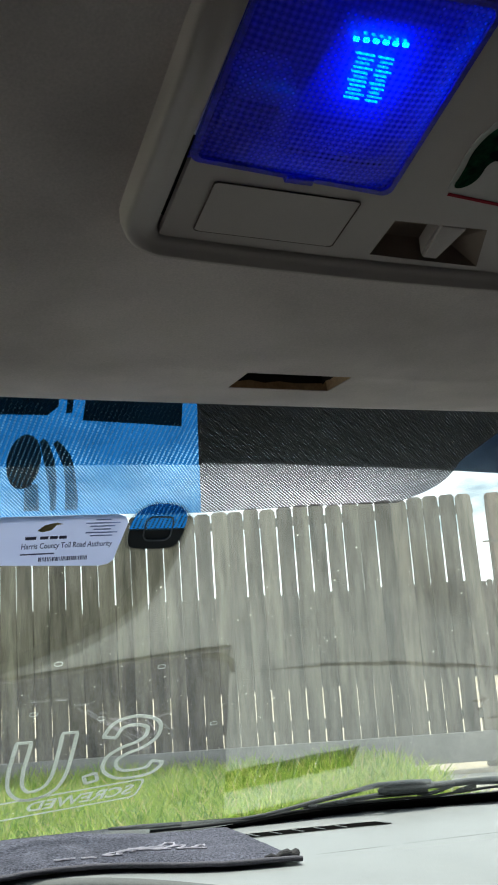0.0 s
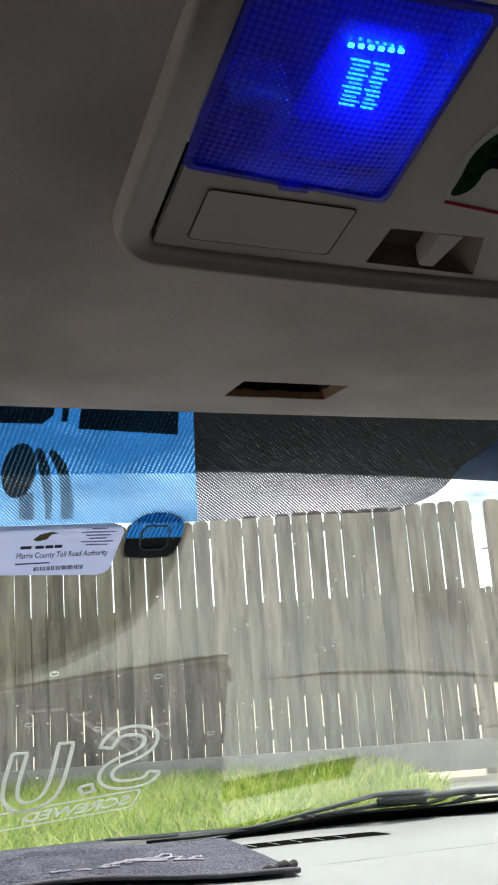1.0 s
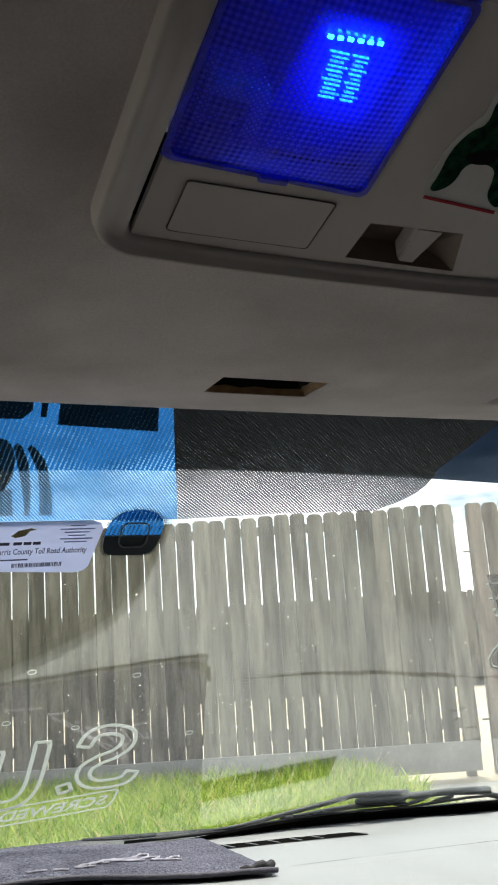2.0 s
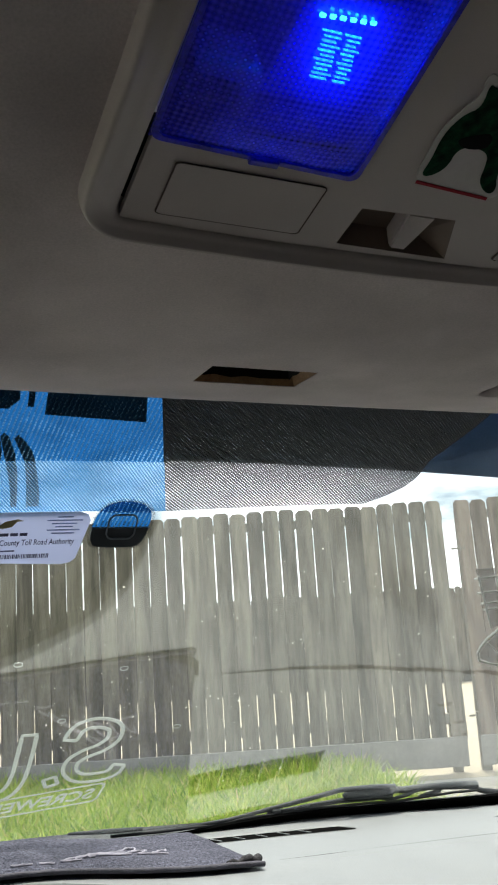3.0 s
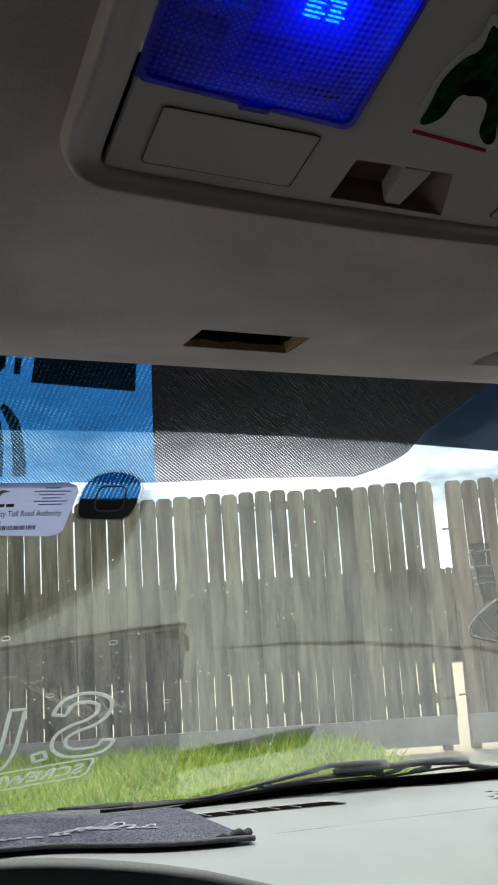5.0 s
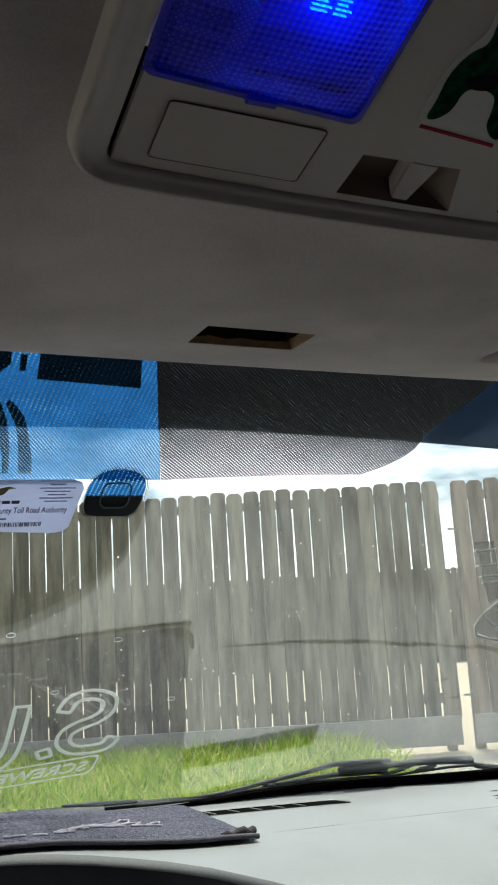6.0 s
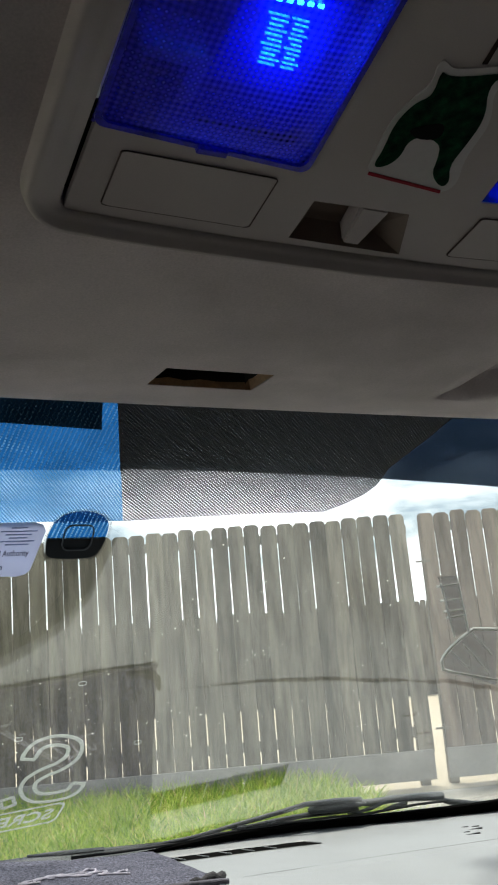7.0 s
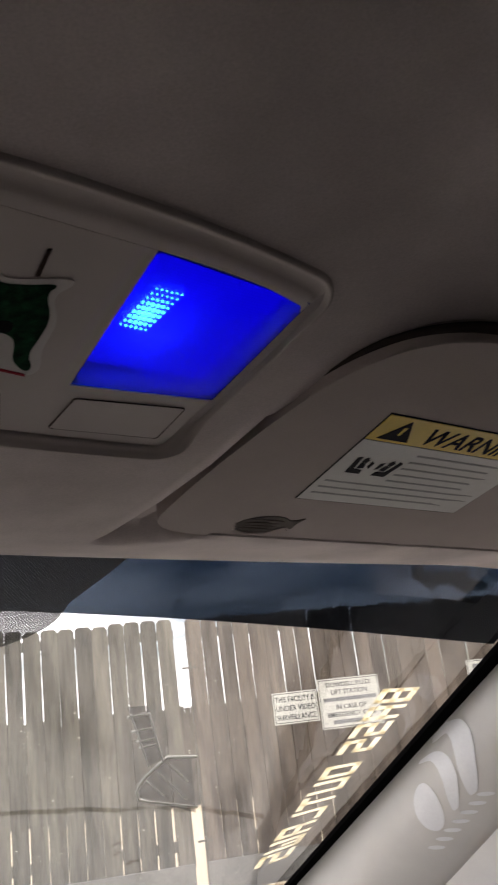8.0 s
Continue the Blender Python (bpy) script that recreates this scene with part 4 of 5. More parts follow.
def lamp(s, lens_material):
    q = LAMPS[s]
    lo, hi = quad_outline(q, -0.008), quad_outline(q, -0.05)
    bm = bmesh.new()
    a = [bm.verts.new((x, v, 0.002)) for x, v in lo]
    b = [bm.verts.new((x, v, 0.026)) for x, v in hi]
    for i in range(len(a)):
        bm.faces.new((a[i], a[(i + 1) % len(a)], b[(i + 1) % len(b)], b[i]))
    body = part("lamp", bm, M_CAVITY2, console, "blue map lamp, switched on")
    part("reflector", prism(quad_outline(q, -0.02), 0.0255, 0.027), M_CAVITY if s < 0 else M_CAVITY2, body, "reflector inside the lamp, light and shade put into its blue")
    bm = bmesh.new()
    n = 12
    for i in range(n + 1):
        for j in range(n + 1):
            x, v = quad_point(q, i / n, j / n, 0.012)
            k = (2 * i / n - 1) ** 4 + (2 * j / n - 1) ** 4
            bm.verts.new((x, v, -0.0028 + 0.0034 * min(1.0, k)))
    bm.verts.ensure_lookup_table()
    for i in range(n):
        for j in range(n):
            k = i * (n + 1) + j
            bm.faces.new([bm.verts[t] for t in (k, k + 1, k + n + 2, k + n + 1)])
    part("lens", bm, lens_material, body, smooth=True)
    if s < 0:
        part("lens_rim", ring(quad_outline(q, 0.010), quad_outline(q, -0.016), -0.0010, 0.0004), M_RIM, body, "moulded rim with the lamp's glow put in as bright blue")
        part("catch", box(-0.083, -0.071, 0.0205, 0.0238, -0.0022, 0.0012, 0.0005, 1), M_RIM, body, "small moulded catch on the lens")
        bm = box(-0.1120, -0.0900, -0.0105, -0.0060, 0.006, 0.0250)
        box(-0.0945, -0.0885, -0.0060, 0.0090, 0.006, 0.0250, bm=bm)
        box(-0.1120, -0.0945, 0.0075, 0.0090, 0.010, 0.0250, bm=bm)
        part("bulb_holder", bm, M_HOLDER, body, "pale bulb holder behind the lens")
    return body


M_LED2 = glow_mat("led_bar_glow", (0.01, 0.20, 0.60), 11)
M_LED3 = glow_mat("led_row_glow", (0.02, 0.40, 0.62), 30)


def leds(body, cells, material=M_LED):
    bm = bmesh.new()
    for x, v, w, h in cells:
        box(x - w / 2, x + w / 2, v - h / 2, v + h / 2, 0.0085, 0.0095, bm=bm)
    part("led", bm, material, body, "glowing blue-white diodes")


lamp_a = lamp(-1, M_LENS_CLEAR)
leds(lamp_a, [(-0.0790 + 0.0036 * i, -0.0355 - 0.0003 * i, 0.0019, 0.0012) for i in range(6)], M_LED3)
leds(lamp_a, [(-0.0770 + 0.0030 * i, -0.0384, 0.0009, 0.0006) for i in range(6)], M_LED2)
leds(lamp_a, [(-0.0730 + 0.0080 * k + 0.0004 * r + 0.0008 * (r % 2), -0.0304 + 0.0019 * r, 0.0074 - 0.0011 * (r % 3) - 0.0012 * k, 0.00018 if r % 2 else 0.00030) for k in range(2) for r in range(11)], M_LED2)
# glowing board added in place of diode light scattered by the lens
part("board", box(-0.0860, -0.0500, -0.0440, 0.0000, 0.0102, 0.0115, 0.0004), halo_mat("led_panel_glow", (0.0, 0.004, 1.0), 0.03, 0.45, (-0.068, -0.026, 0.010), 0.024), lamp_a, "blue glowing board added for the light scattered in the lens")
lamp_b = lamp(1, M_LENS_DIFFUSE)
leds(lamp_b, [(0.0575 + 0.0026 * i - 0.0003 * r, -0.0385 + 0.0033 * r, d, d * 1.2) for i in range(6) for r in range(9) for d in (0.0017 * max(0.25, 1 - 0.055 * ((i - 2.4) ** 2 + (r - 5.0) ** 2)),)])
part("board", box(0.0500, 0.1185, -0.0600, 0.0150, 0.0098, 0.0115), M_LEDBOARD, lamp_b, "blue glowing board added for the light scattered in the lens")

# die-cut sticker between the lamps
M_STICK = plain("sticker_white", (0.66, 0.62, 0.60), 0.6, spec=0.2)
M_STGREEN = mat("sticker_green", (0.007, 0.050, 0.022), 0.9, vary=0.75, scale=190, fine=420, bump=0.0, spec=0.06, stain=0.7, stain_scale=150)
M_STRED = plain("sticker_red", (0.36, 0.02, 0.035), 0.8, spec=0.1)
M_STBROWN = plain("sticker_brown", (0.045, 0.028, 0.024), 0.9, spec=0.06)
M_STBLACK = plain("sticker_black", (0.008, 0.010, 0.009), 0.9, spec=0.06)
sticker = thing("sticker", "die-cut white sticker with a dark green shape, on the console", "sticker")
sticker.matrix_world = pose(0, 0.265, 1.5242, -12.63)
st_out = [(-0.0126, 0.0207), (-0.0153, 0.0102), (-0.0184, -0.0084), (-0.0151, -0.0204), (-0.0128, -0.0264), (-0.0157, -0.0336), (-0.0145, -0.0365), (-0.009, -0.0333), (0.0009, -0.0366), (0.0153, -0.0416), (0.0168, -0.0379), (0.0116, -0.0298), (0.0213, -0.0159), (0.0225, -0.0028), (0.0239, 0.0056), (0.0292, 0.017), (0.0254, 0.0238), (0.0063, 0.0217)]
part("backing", prism(rounded(st_out), -0.0006, 0.0001), M_STICK, sticker)
grn = [(-0.0125, 0.016), (-0.0129, 0.007), (-0.0160, -0.0059), (-0.0140, -0.0169), (-0.0092, -0.0211), (-0.0132, -0.0323), (-0.0091, -0.0303), (0.0001, -0.0327), (0.0117, -0.0375), (0.0084, -0.0304), (0.0175, -0.0171), (0.0186, -0.0019), (0.0188, 0.008), (0.0250, 0.0167), (0.0226, 0.0200), (0.0143, 0.0142), (0.0117, 0.0059), (0.0079, -0.0015), (-0.0008, -0.0033), (-0.0059, -0.0003), (-0.0042, 0.0087), (-0.0072, 0.0145)]
part("shape", prism(rounded(grn), -0.0009, -0.0006), M_STGREEN, sticker)
part("shape", prism(rounded([(-0.0100, -0.0050), (-0.0024, -0.0095), (0.0035, -0.0113), (0.0062, -0.0038), (-0.0030, -0.0012)]), -0.0011, -0.0009), M_STBLACK, sticker)
part("strip", prism([(-0.0122, 0.0186), (0.0240, 0.0215), (0.0245, 0.0232), (-0.0120, 0.0202)], -0.0009, -0.0006), M_STRED, sticker)
part("strip", prism([(0.0002, -0.0380), (0.0020, -0.0385), (-0.0003, -0.0535), (-0.0018, -0.0531)], -0.0005, 0.0001), M_STBROWN, sticker)

# ---- sun visors ----
M_VISOR = mat("visor_cloth", (0.40, 0.343, 0.325), 0.9, vary=0.08, scale=16, fine=900, bump=0.4, depth=0.0004)
M_YELLOW = plain("label_yellow", (0.72, 0.50, 0.035), 0.5)
M_LABEL = plain("label_white", (0.56, 0.56, 0.54), 0.5)


M_VISORSHADE = mat("visor_edge_shade", (0.055, 0.045, 0.04), 0.9, vary=0.15, scale=60, fine=600, bump=0.2, spec=0.1)


def visor(s):
    v = thing("sun_visor", "folded-up beige cloth sun visor against the headliner", "sun visor", group="sun visors")
    out = [(0.262, 0.4600), (0.226, 0.4575), (0.203, 0.450), (0.191, 0.437), (0.1865, 0.415), (0.1800, 0.37), (0.1755, 0.31), (0.1745, 0.27), (0.177, 0.243), (0.184, 0.222), (0.195, 0.206), (0.210, 0.195), (0.232, 0.187), (0.265, 0.182), (0.32, 0.180), (0.62, 0.190), (0.655, 0.22), (0.66, 0.43), (0.645, 0.466), (0.40, 0.470)]
    out = rounded(out)
    if s < 0:
        out = [(-x - 0.042, y) for x, y in out[::-1]]
    bm = prism(out, 0.0, 0.022, 0.0075, 4)
    reshape(bm, lambda c: Vector((c.x, c.y, c.z + 1.497 + 0.12 * (0.48 - c.y))))
    pad = part("pad", bm, M_VISOR, v, smooth=True)
    for p in pad.data.polygons:
        p.use_smooth = len(p.vertices) < 8
    # dark tube put in for the shade between visor and headliner
    edge = [p for p in out if 0.178 < p[1] < 0.30 and -0.70 < p[0] < 0.655]
    path = [(x, y, 1.497 + 0.12 * (0.48 - y) + 0.0085) for x, y in edge]
    wide = [0.0022 + 0.0040 * min(1.0, max(0.0, (abs(p[0]) - 0.19) / 0.13)) for p in path]
    part("edge_shade", tube(path, wide, 8), M_VISORSHADE, v, "dark tube standing for the shaded gap along the edge", smooth=True)
    return v


VZ = lambda y, h=0.0: 1.497 + 0.12 * (0.48 - y) - h
visor_w, visor_e = visor(-1), visor(1)
tagged(visor_e, "folded-up beige cloth sun visor with a yellow and white warning label")
lab = thing("warning_label", "yellow and white warning label with black print on the visor", "label")
LX0, LX1, LY0, LY1 = 0.258, 0.440, 0.268, 0.384
flat = lambda bm: reshape(bm, lambda c: Vector((c.x, c.y, VZ(c.y, c.z))))


def on_label(x, y, h):
    """The label sits slightly askew on the visor."""
    v = (y - LY0) / (LY1 - LY0)
    yy = 0.2654 + 0.1175 * v
    return Vector((0.2396 + (x - LX0) * 0.9193 + 0.0301 * v, yy, VZ(yy, h)))


stuck = lambda bm: reshape(bm, lambda c: on_label(c.x, c.y, c.z))
part("border", stuck(prism([(LX0 - 0.0012, LY0 - 0.0012), (LX1 + 0.0012, LY0 - 0.0012), (LX1 + 0.0012, LY1 + 0.0012), (LX0 - 0.0012, LY1 + 0.0012)], 0.0, 0.0004)), M_INK, lab)
part("sheet", stuck(prism([(LX0, LY0 + 0.030), (LX1, LY0 + 0.030), (LX1, LY1), (LX0, LY1)], 0.0, 0.0007)), M_LABEL, lab)
part("heading", stuck(prism([(LX0, LY0), (LX1, LY0), (LX1, LY0 + 0.029), (LX0, LY0 + 0.029)], 0.0, 0.0007)), M_YELLOW, lab)
part("triangle", stuck(prism([(LX0 + 0.008, LY0 + 0.026), (LX0 + 0.023, LY0 + 0.003), (LX0 + 0.038, LY0 + 0.026)], 0.0007, 0.0010)), M_INK, lab)
part("mark", stuck(prism([(LX0 + 0.0215, LY0 + 0.010), (LX0 + 0.0245, LY0 + 0.010), (LX0 + 0.0240, LY0 + 0.019), (LX0 + 0.0220, LY0 + 0.019)], 0.0010, 0.0013)), M_YELLOW, lab)
bm = letters("WARNING", 0.0265, 0.0002, fat=0.0006)
part("lettering", reshape(bm, lambda c: on_label(LX0 + 0.047 + c.x * 0.93 + c.y * 0.10, LY0 + 0.0245 - c.y, 0.0009)), M_INK, lab)
rng = random.Random(3)
for k in range(8):
    y = LY0 + 0.039 + 0.0092 * k
    xa = LX0 + (0.062 if k < 5 else 0.006)
    part("bar", stuck(prism([(xa, y), (LX1 - rng.uniform(0.006, 0.05), y), (LX1 - 0.03, y + 0.0020), (xa, y + 0.0020)], 0.0007, 0.0009)), M_GREYINK, lab)
def pictogram(xa, y0, back):
    """A seat with a shape in front of it, as small dark blocks."""
    m = -1 if back else 1
    fx = lambda pts: [(xa + 0.010 + m * (x - 0.010), y0 + y) for x, y in pts]
    for pts in ([(0.000, 0.002), (0.004, 0.000), (0.007, 0.016), (0.016, 0.017), (0.017, 0.022), (0.003, 0.022)],
                [(0.007, 0.003), (0.010, 0.000), (0.013, 0.003), (0.012, 0.007), (0.008, 0.007)],
                [(0.008, 0.008), (0.013, 0.008), (0.015, 0.014), (0.009, 0.015)],
                [(0.016, 0.004), (0.020, 0.006), (0.020, 0.014), (0.017, 0.012)]):
        part("pictogram", stuck(prism(fx(pts)[::m], 0.0007, 0.0010)), M_INK, lab)


pictogram(LX0 + 0.012, LY0 + 0.050, False)
pictogram(LX0 + 0.038, LY0 + 0.050, True)
# the finger hollow of the visor, its shade painted as a dark flat shape
M_HOLLOW = mat("hollow_shadow", (0.07, 0.055, 0.045), 0.8, vary=0.3, scale=120, fine=600)
fish = rounded([(0.254, 0.431), (0.262, 0.421), (0.276, 0.4155), (0.290, 0.417), (0.299, 0.423), (0.309, 0.4135), (0.3065, 0.426), (0.311, 0.438), (0.300, 0.431), (0.292, 0.442), (0.276, 0.447), (0.262, 0.443)])
part("hollow", flat(prism(fish, 0.0002, 0.0006)), M_HOLLOW, visor_e, "finger hollow with its shade put in as a dark patch")
lip_line = [(0.2545, 0.432), (0.261, 0.4425), (0.276, 0.4475), (0.291, 0.4440), (0.300, 0.4335), (0.3085, 0.4395)]
part("hollow_lip", tube([(x, y, VZ(y, 0.0004)) for x, y in lip_line], [0.0005, 0.0014, 0.0018, 0.0016, 0.0010, 0.0005], 8), M_VISOR, visor_e, smooth=True)
for k in range(4):
    y = 0.422 + 0.0052 * k
    part("rib", tube([(0.262, y + 0.002, VZ(y, 0.0006)), (0.278, y, VZ(y, 0.0009)), (0.292, y + 0.001, VZ(y, 0.0006))], 0.0006, 6), M_GROOVE, visor_e)

# ---- pillar trims ----
def pillar_lines(q):
    y = 0.56 + 0.70 * q
    return Vector((EDGE + 0.026, y, glass_z(EDGE + 0.026, y) - 0.004)), Vector((0.915 + 0.01 * q, 0.42 + 0.70 * q, 1.4426 - 0.471 * q))


def on_pillar(q, a, h=0.0):
    inner, outer = pillar_lines(q)
    p = inner.lerp(outer, a)
    return Vector((p.x - 0.028 * math.sin(math.pi * a) - h, p.y, p.z - 0.004 * math.sin(math.pi * a)))


def pillar_trim(s):
    p = thing("pillar_trim", "light grey plastic trim of the windscreen pillar", "pillar trim", group="pillar trims")
    bm = bmesh.new()
    rows = []
    for i in range(13):
        q = i / 12
        inner, outer = pillar_lines(q)
        row = []
        for k in range(9):
            a = k / 8
            row.append(bm.verts.new(Vector((s * (inner.lerp(outer, a).x - 0.028 * math.sin(math.pi * a)), inner.lerp(outer, a).y, inner.lerp(outer, a).z - 0.004 * math.sin(math.pi * a)))))
        row.append(bm.verts.new(Vector((s * (outer.x + 0.03), outer.y - 0.01, outer.z + 0.02))))
        rows.append(row)
    for r0, r1 in zip(rows, rows[1:]):
        for k in range(len(r0) - 1):
            bm.faces.new((r0[k], r0[k + 1], r1[k + 1], r1[k]))
    part("panel", bm, M_PILLAR, p, smooth=True)
    return p


for s in (-1, 1):
    pillar_trim(s)

M_SEAL = mat("door_seal_rubber", (0.02, 0.022, 0.026), 0.8, vary=0.2, scale=60, fine=500, bump=0.2)
for s in (-1, 1):
    seal = tube([(s * (pillar_lines(q / 10)[1].x + 0.004), pillar_lines(q / 10)[1].y - 0.012, pillar_lines(q / 10)[1].z - 0.010) for q in range(0, 11)], 0.013, 10)
    tagged(part("door_seal", seal, M_SEAL, smooth=True), "black rubber door seal along the windscreen pillar", "door seal", group="door seals")

M_EMBLEM = plain("white_print", (0.93, 0.93, 0.94), 0.5)


badge = thing("pillar_decal", "white printed emblem of a dot and two arcs on the pillar", "decal")


def pillar_band(name, mid, half, n=24):
    """A print of changing width that follows a curve over the pillar trim."""
    b = bmesh.new()
    rows = []
    for i in range(n + 1):
        t = i / n * (len(mid) - 1)
        k = min(int(t), len(mid) - 2)
        p = [Vector(mid[max(0, min(len(mid) - 1, k + d))]) for d in (-1, 0, 1, 2)]
        w = t - k
        c = 0.5 * (2 * p[1] + (p[2] - p[0]) * w + (2 * p[0] - 5 * p[1] + 4 * p[2] - p[3]) * w * w + (3 * p[1] - p[0] - 3 * p[2] + p[3]) * w ** 3)
        d = (p[2] - p[1]).normalized()
        side = Vector((-d.y, d.x))
        h = half * math.sin(math.pi * (0.04 + 0.92 * i / n)) ** 0.6
        rows.append([b.verts.new(on_pillar(c.x + side.x * h * u, min(1.0, max(0.0, c.y + side.y * h * u * 3.2)), 0.0010)) for u in (-1, -0.5, 0, 0.5, 1)])
    for r0, r1 in zip(rows, rows[1:]):
        for k in range(4):
            b.faces.new((r0[k], r0[k + 1], r1[k + 1], r1[k]))
    part(name, b, M_EMBLEM, badge, smooth=True)


bm = bmesh.new()
hub = bm.verts.new(on_pillar(0.484, 0.47, 0.0010))
wheel = [[bm.verts.new(on_pillar(0.484 + r * (0.043 * math.cos(t) + 0.006 * math.sin(t)), 0.47 + r * (0.175 * math.cos(t) - 0.115 * math.sin(t)), 0.0010)) for t in (2 * math.pi * k / 28 for k in range(28))] for r in (0.5, 1.0)]
for k in range(28):
    bm.faces.new((hub, wheel[0][k], wheel[0][(k + 1) % 28]))
    bm.faces.new((wheel[0][k], wheel[1][k], wheel[1][(k + 1) % 28], wheel[0][(k + 1) % 28]))
part("dot", bm, M_EMBLEM, badge, smooth=True)
pillar_band("arc", [(0.412, 0.10), (0.385, 0.17), (0.388, 0.30), (0.410, 0.44), (0.440, 0.56), (0.468, 0.66)], 0.016)
pillar_band("arc", [(0.362, 0.05), (0.318, 0.07), (0.322, 0.22), (0.350, 0.38), (0.388, 0.54), (0.425, 0.68)], 0.022)
for k in range(7):
    q0 = 0.562 - 0.0235 * k
    pillar_band("bar", [(q0 + 0.004, 0.70), (q0, 0.75), (q0 - 0.004, 0.80)], 0.0055, 6)

# ---- dashboard ----
def dash_back(x):
    """The edge of the top towards the seats."""
    return 0.60 + (0.258 - 0.35 * x) / (1 + math.exp(min(40.0, (x - 0.125) / 0.022)))


def dash_z(x, y):
    near = max(0.0, 1 - (y - dash_back(x)) / 0.014)      # the top rolls over at its edge
    hump = -0.0018 * near * near + 0.022 / (1 + math.exp((x - 0.02) / 0.04))      # rise towards the instrument hood
    hump += 0.006 * math.exp(-((x - 0.30) / 0.15) ** 2) * min(1.0, max(0.0, (y - 1.04) / 0.05)) ** 2
    return 1.133 + hump - 0.075 * x * x - 0.10 * max(0.0, 0.72 - y) ** 1.5


dash = thing("dashboard", "grained grey plastic dashboard with a dark defroster slot", "dashboard")
bm = bmesh.new()
rows, drop = [], []
for i in range(61):
    x = -0.86 + 1.72 * i / 60
    yb, yf = dash_back(x), 1.088 + 0.16 * x * x
    drop.append([(x, yb + 0.03, dash_z(x, yb) - 0.22), (x, yb + 0.006, dash_z(x, yb) - 0.03), (x, yb + 0.0018, dash_z(x, yb) - 0.0040)])
    col = [(yb + 0.001, dash_z(x, yb) - 0.005), (yb + 0.0012, dash_z(x, yb) - 0.003), (yb + 0.004, dash_z(x, yb) - 0.0008)]
    col += [(yb + q, dash_z(x, yb + q)) for q in (0.008, 0.012, 0.017, 0.023, 0.030)]
    col += [(yb + 0.038 + (yf - yb - 0.038) * k / 14, dash_z(x, yb + 0.038 + (yf - yb - 0.038) * k / 14)) for k in range(15)]
    col += [(yf + 0.006, dash_z(x, yf) - 0.006), (yf + 0.008, dash_z(x, yf) - 0.05)]
    rows.append([bm.verts.new((x, y, z)) for y, z in col])
for r0, r1 in zip(rows, rows[1:]):
    for k in range(len(r0) - 1):
        bm.faces.new((r0[k], r0[k + 1], r1[k + 1], r1[k])).material_index = 1 if k < 4 else 0
# darker copy of the dash plastic, to dim the light on its rolled edge
M_ROLL = mat("dash_roll_dimmed", (0.088, 0.093, 0.094), 0.75, vary=0.15, scale=30, fine=480, bump=0.6, depth=0.0005, spec=0.2)
part("top", bm, M_DASH, dash, smooth=True).data.materials.append(M_ROLL)
bm = bmesh.new()
rows = [[bm.verts.new(p) for p in col] for col in drop]
for r0, r1 in zip(rows, rows[1:]):
    for k in range(2):
        bm.faces.new((r0[k], r0[k + 1], r1[k + 1], r1[k]))
M_FASCIA = mat("black_fascia", (0.035, 0.035, 0.037), 0.8, spec=0.1, vary=0.2, scale=40, fine=500, bump=0.3)
part("fascia", bm, M_FASCIA, dash, "black fascia below the padded top", smooth=True)
part("cluster_hollow", box(-0.70, 0.16, 0.66, 1.12, 0.80, 1.02, 0.02), M_FASCIA, dash, "black hollow of the instrument cluster")

def slot_line(q):
    """Middle and half width of the defroster slot, from its far end to the tip."""
    x = 0.02 + 0.327 * q
    return x, 1.049 - 0.014 * q, 0.0115 * min(1.0, math.sqrt(max(0.0, 1 - q)) * 5.5 + 0.05)


# the slot's dark inside is put in as a flat black sheet
mouth, lip, pts = bmesh.new(), bmesh.new(), []
for i in range(31):
    x, y, w = slot_line(i / 30)
    near, far = y - 0.0115, y - 0.0115 + 2 * w
    z0, z1 = dash_z(x, near) + 0.0006, dash_z(x, far) + 0.0006
    pts.append([mouth.verts.new((x, near, z0)), mouth.verts.new((x, far, z1))] + [lip.verts.new((x, far + d, z1 + h)) for d, h in ((-0.0002, -0.0002), (0.0010, 0.0011), (0.0026, 0.0012), (0.0060, -0.0012))])
for a, b in zip(pts, pts[1:]):
    mouth.faces.new((a[0], b[0], b[1], a[1]))
    for k in (2, 3, 4):
        lip.faces.new((a[k], b[k], b[k + 1], a[k + 1]))
part("slot_mouth", mouth, M_VOID, dash, "flat black sheet for the shade inside the defroster slot")
part("slot_lip", lip, M_DASH, dash, smooth=True)
for i in range(8):
    x, y, w = slot_line(0.24 + 0.083 * i)
    part("slat", reshape(box(-0.0006, 0.0006, 0.0, 0.019, -0.0004, 0.0008), lambda c: Vector((x + c.x - 0.35 * c.y, y - 0.0115 + c.y, dash_z(x, y - 0.0115 + c.y) + 0.0008 + c.z))), M_DASH, dash)

# flat dark strip: the shade of a crease, put in as colour
M_CREASE = mat("crease_shadow", (0.05, 0.052, 0.052), 0.9, spec=0.1, vary=0.25, scale=40, fine=300, bump=0.2)
crease = bmesh.new()
pts = []
for k in range(33):
    x = 0.195 + 0.615 * k / 32
    y, w = 0.9135 + 0.31 * (x - 0.265) ** 2, (0.0022 + 0.0014 * k / 32) * min(1.0, k / 9 + 0.1)
    pts.append([crease.verts.new((x, y + d, dash_z(x, y + d) + 0.0005)) for d in (-w, w)])
for p, q in zip(pts, pts[1:]):
    crease.faces.new((p[0], q[0], q[1], p[1]))
part("seam", crease, M_CREASE, dash, "dark strip standing for the shade in a moulded crease")
# low ridge added to hide the dark strip from the seats
ridge, pts = bmesh.new(), []
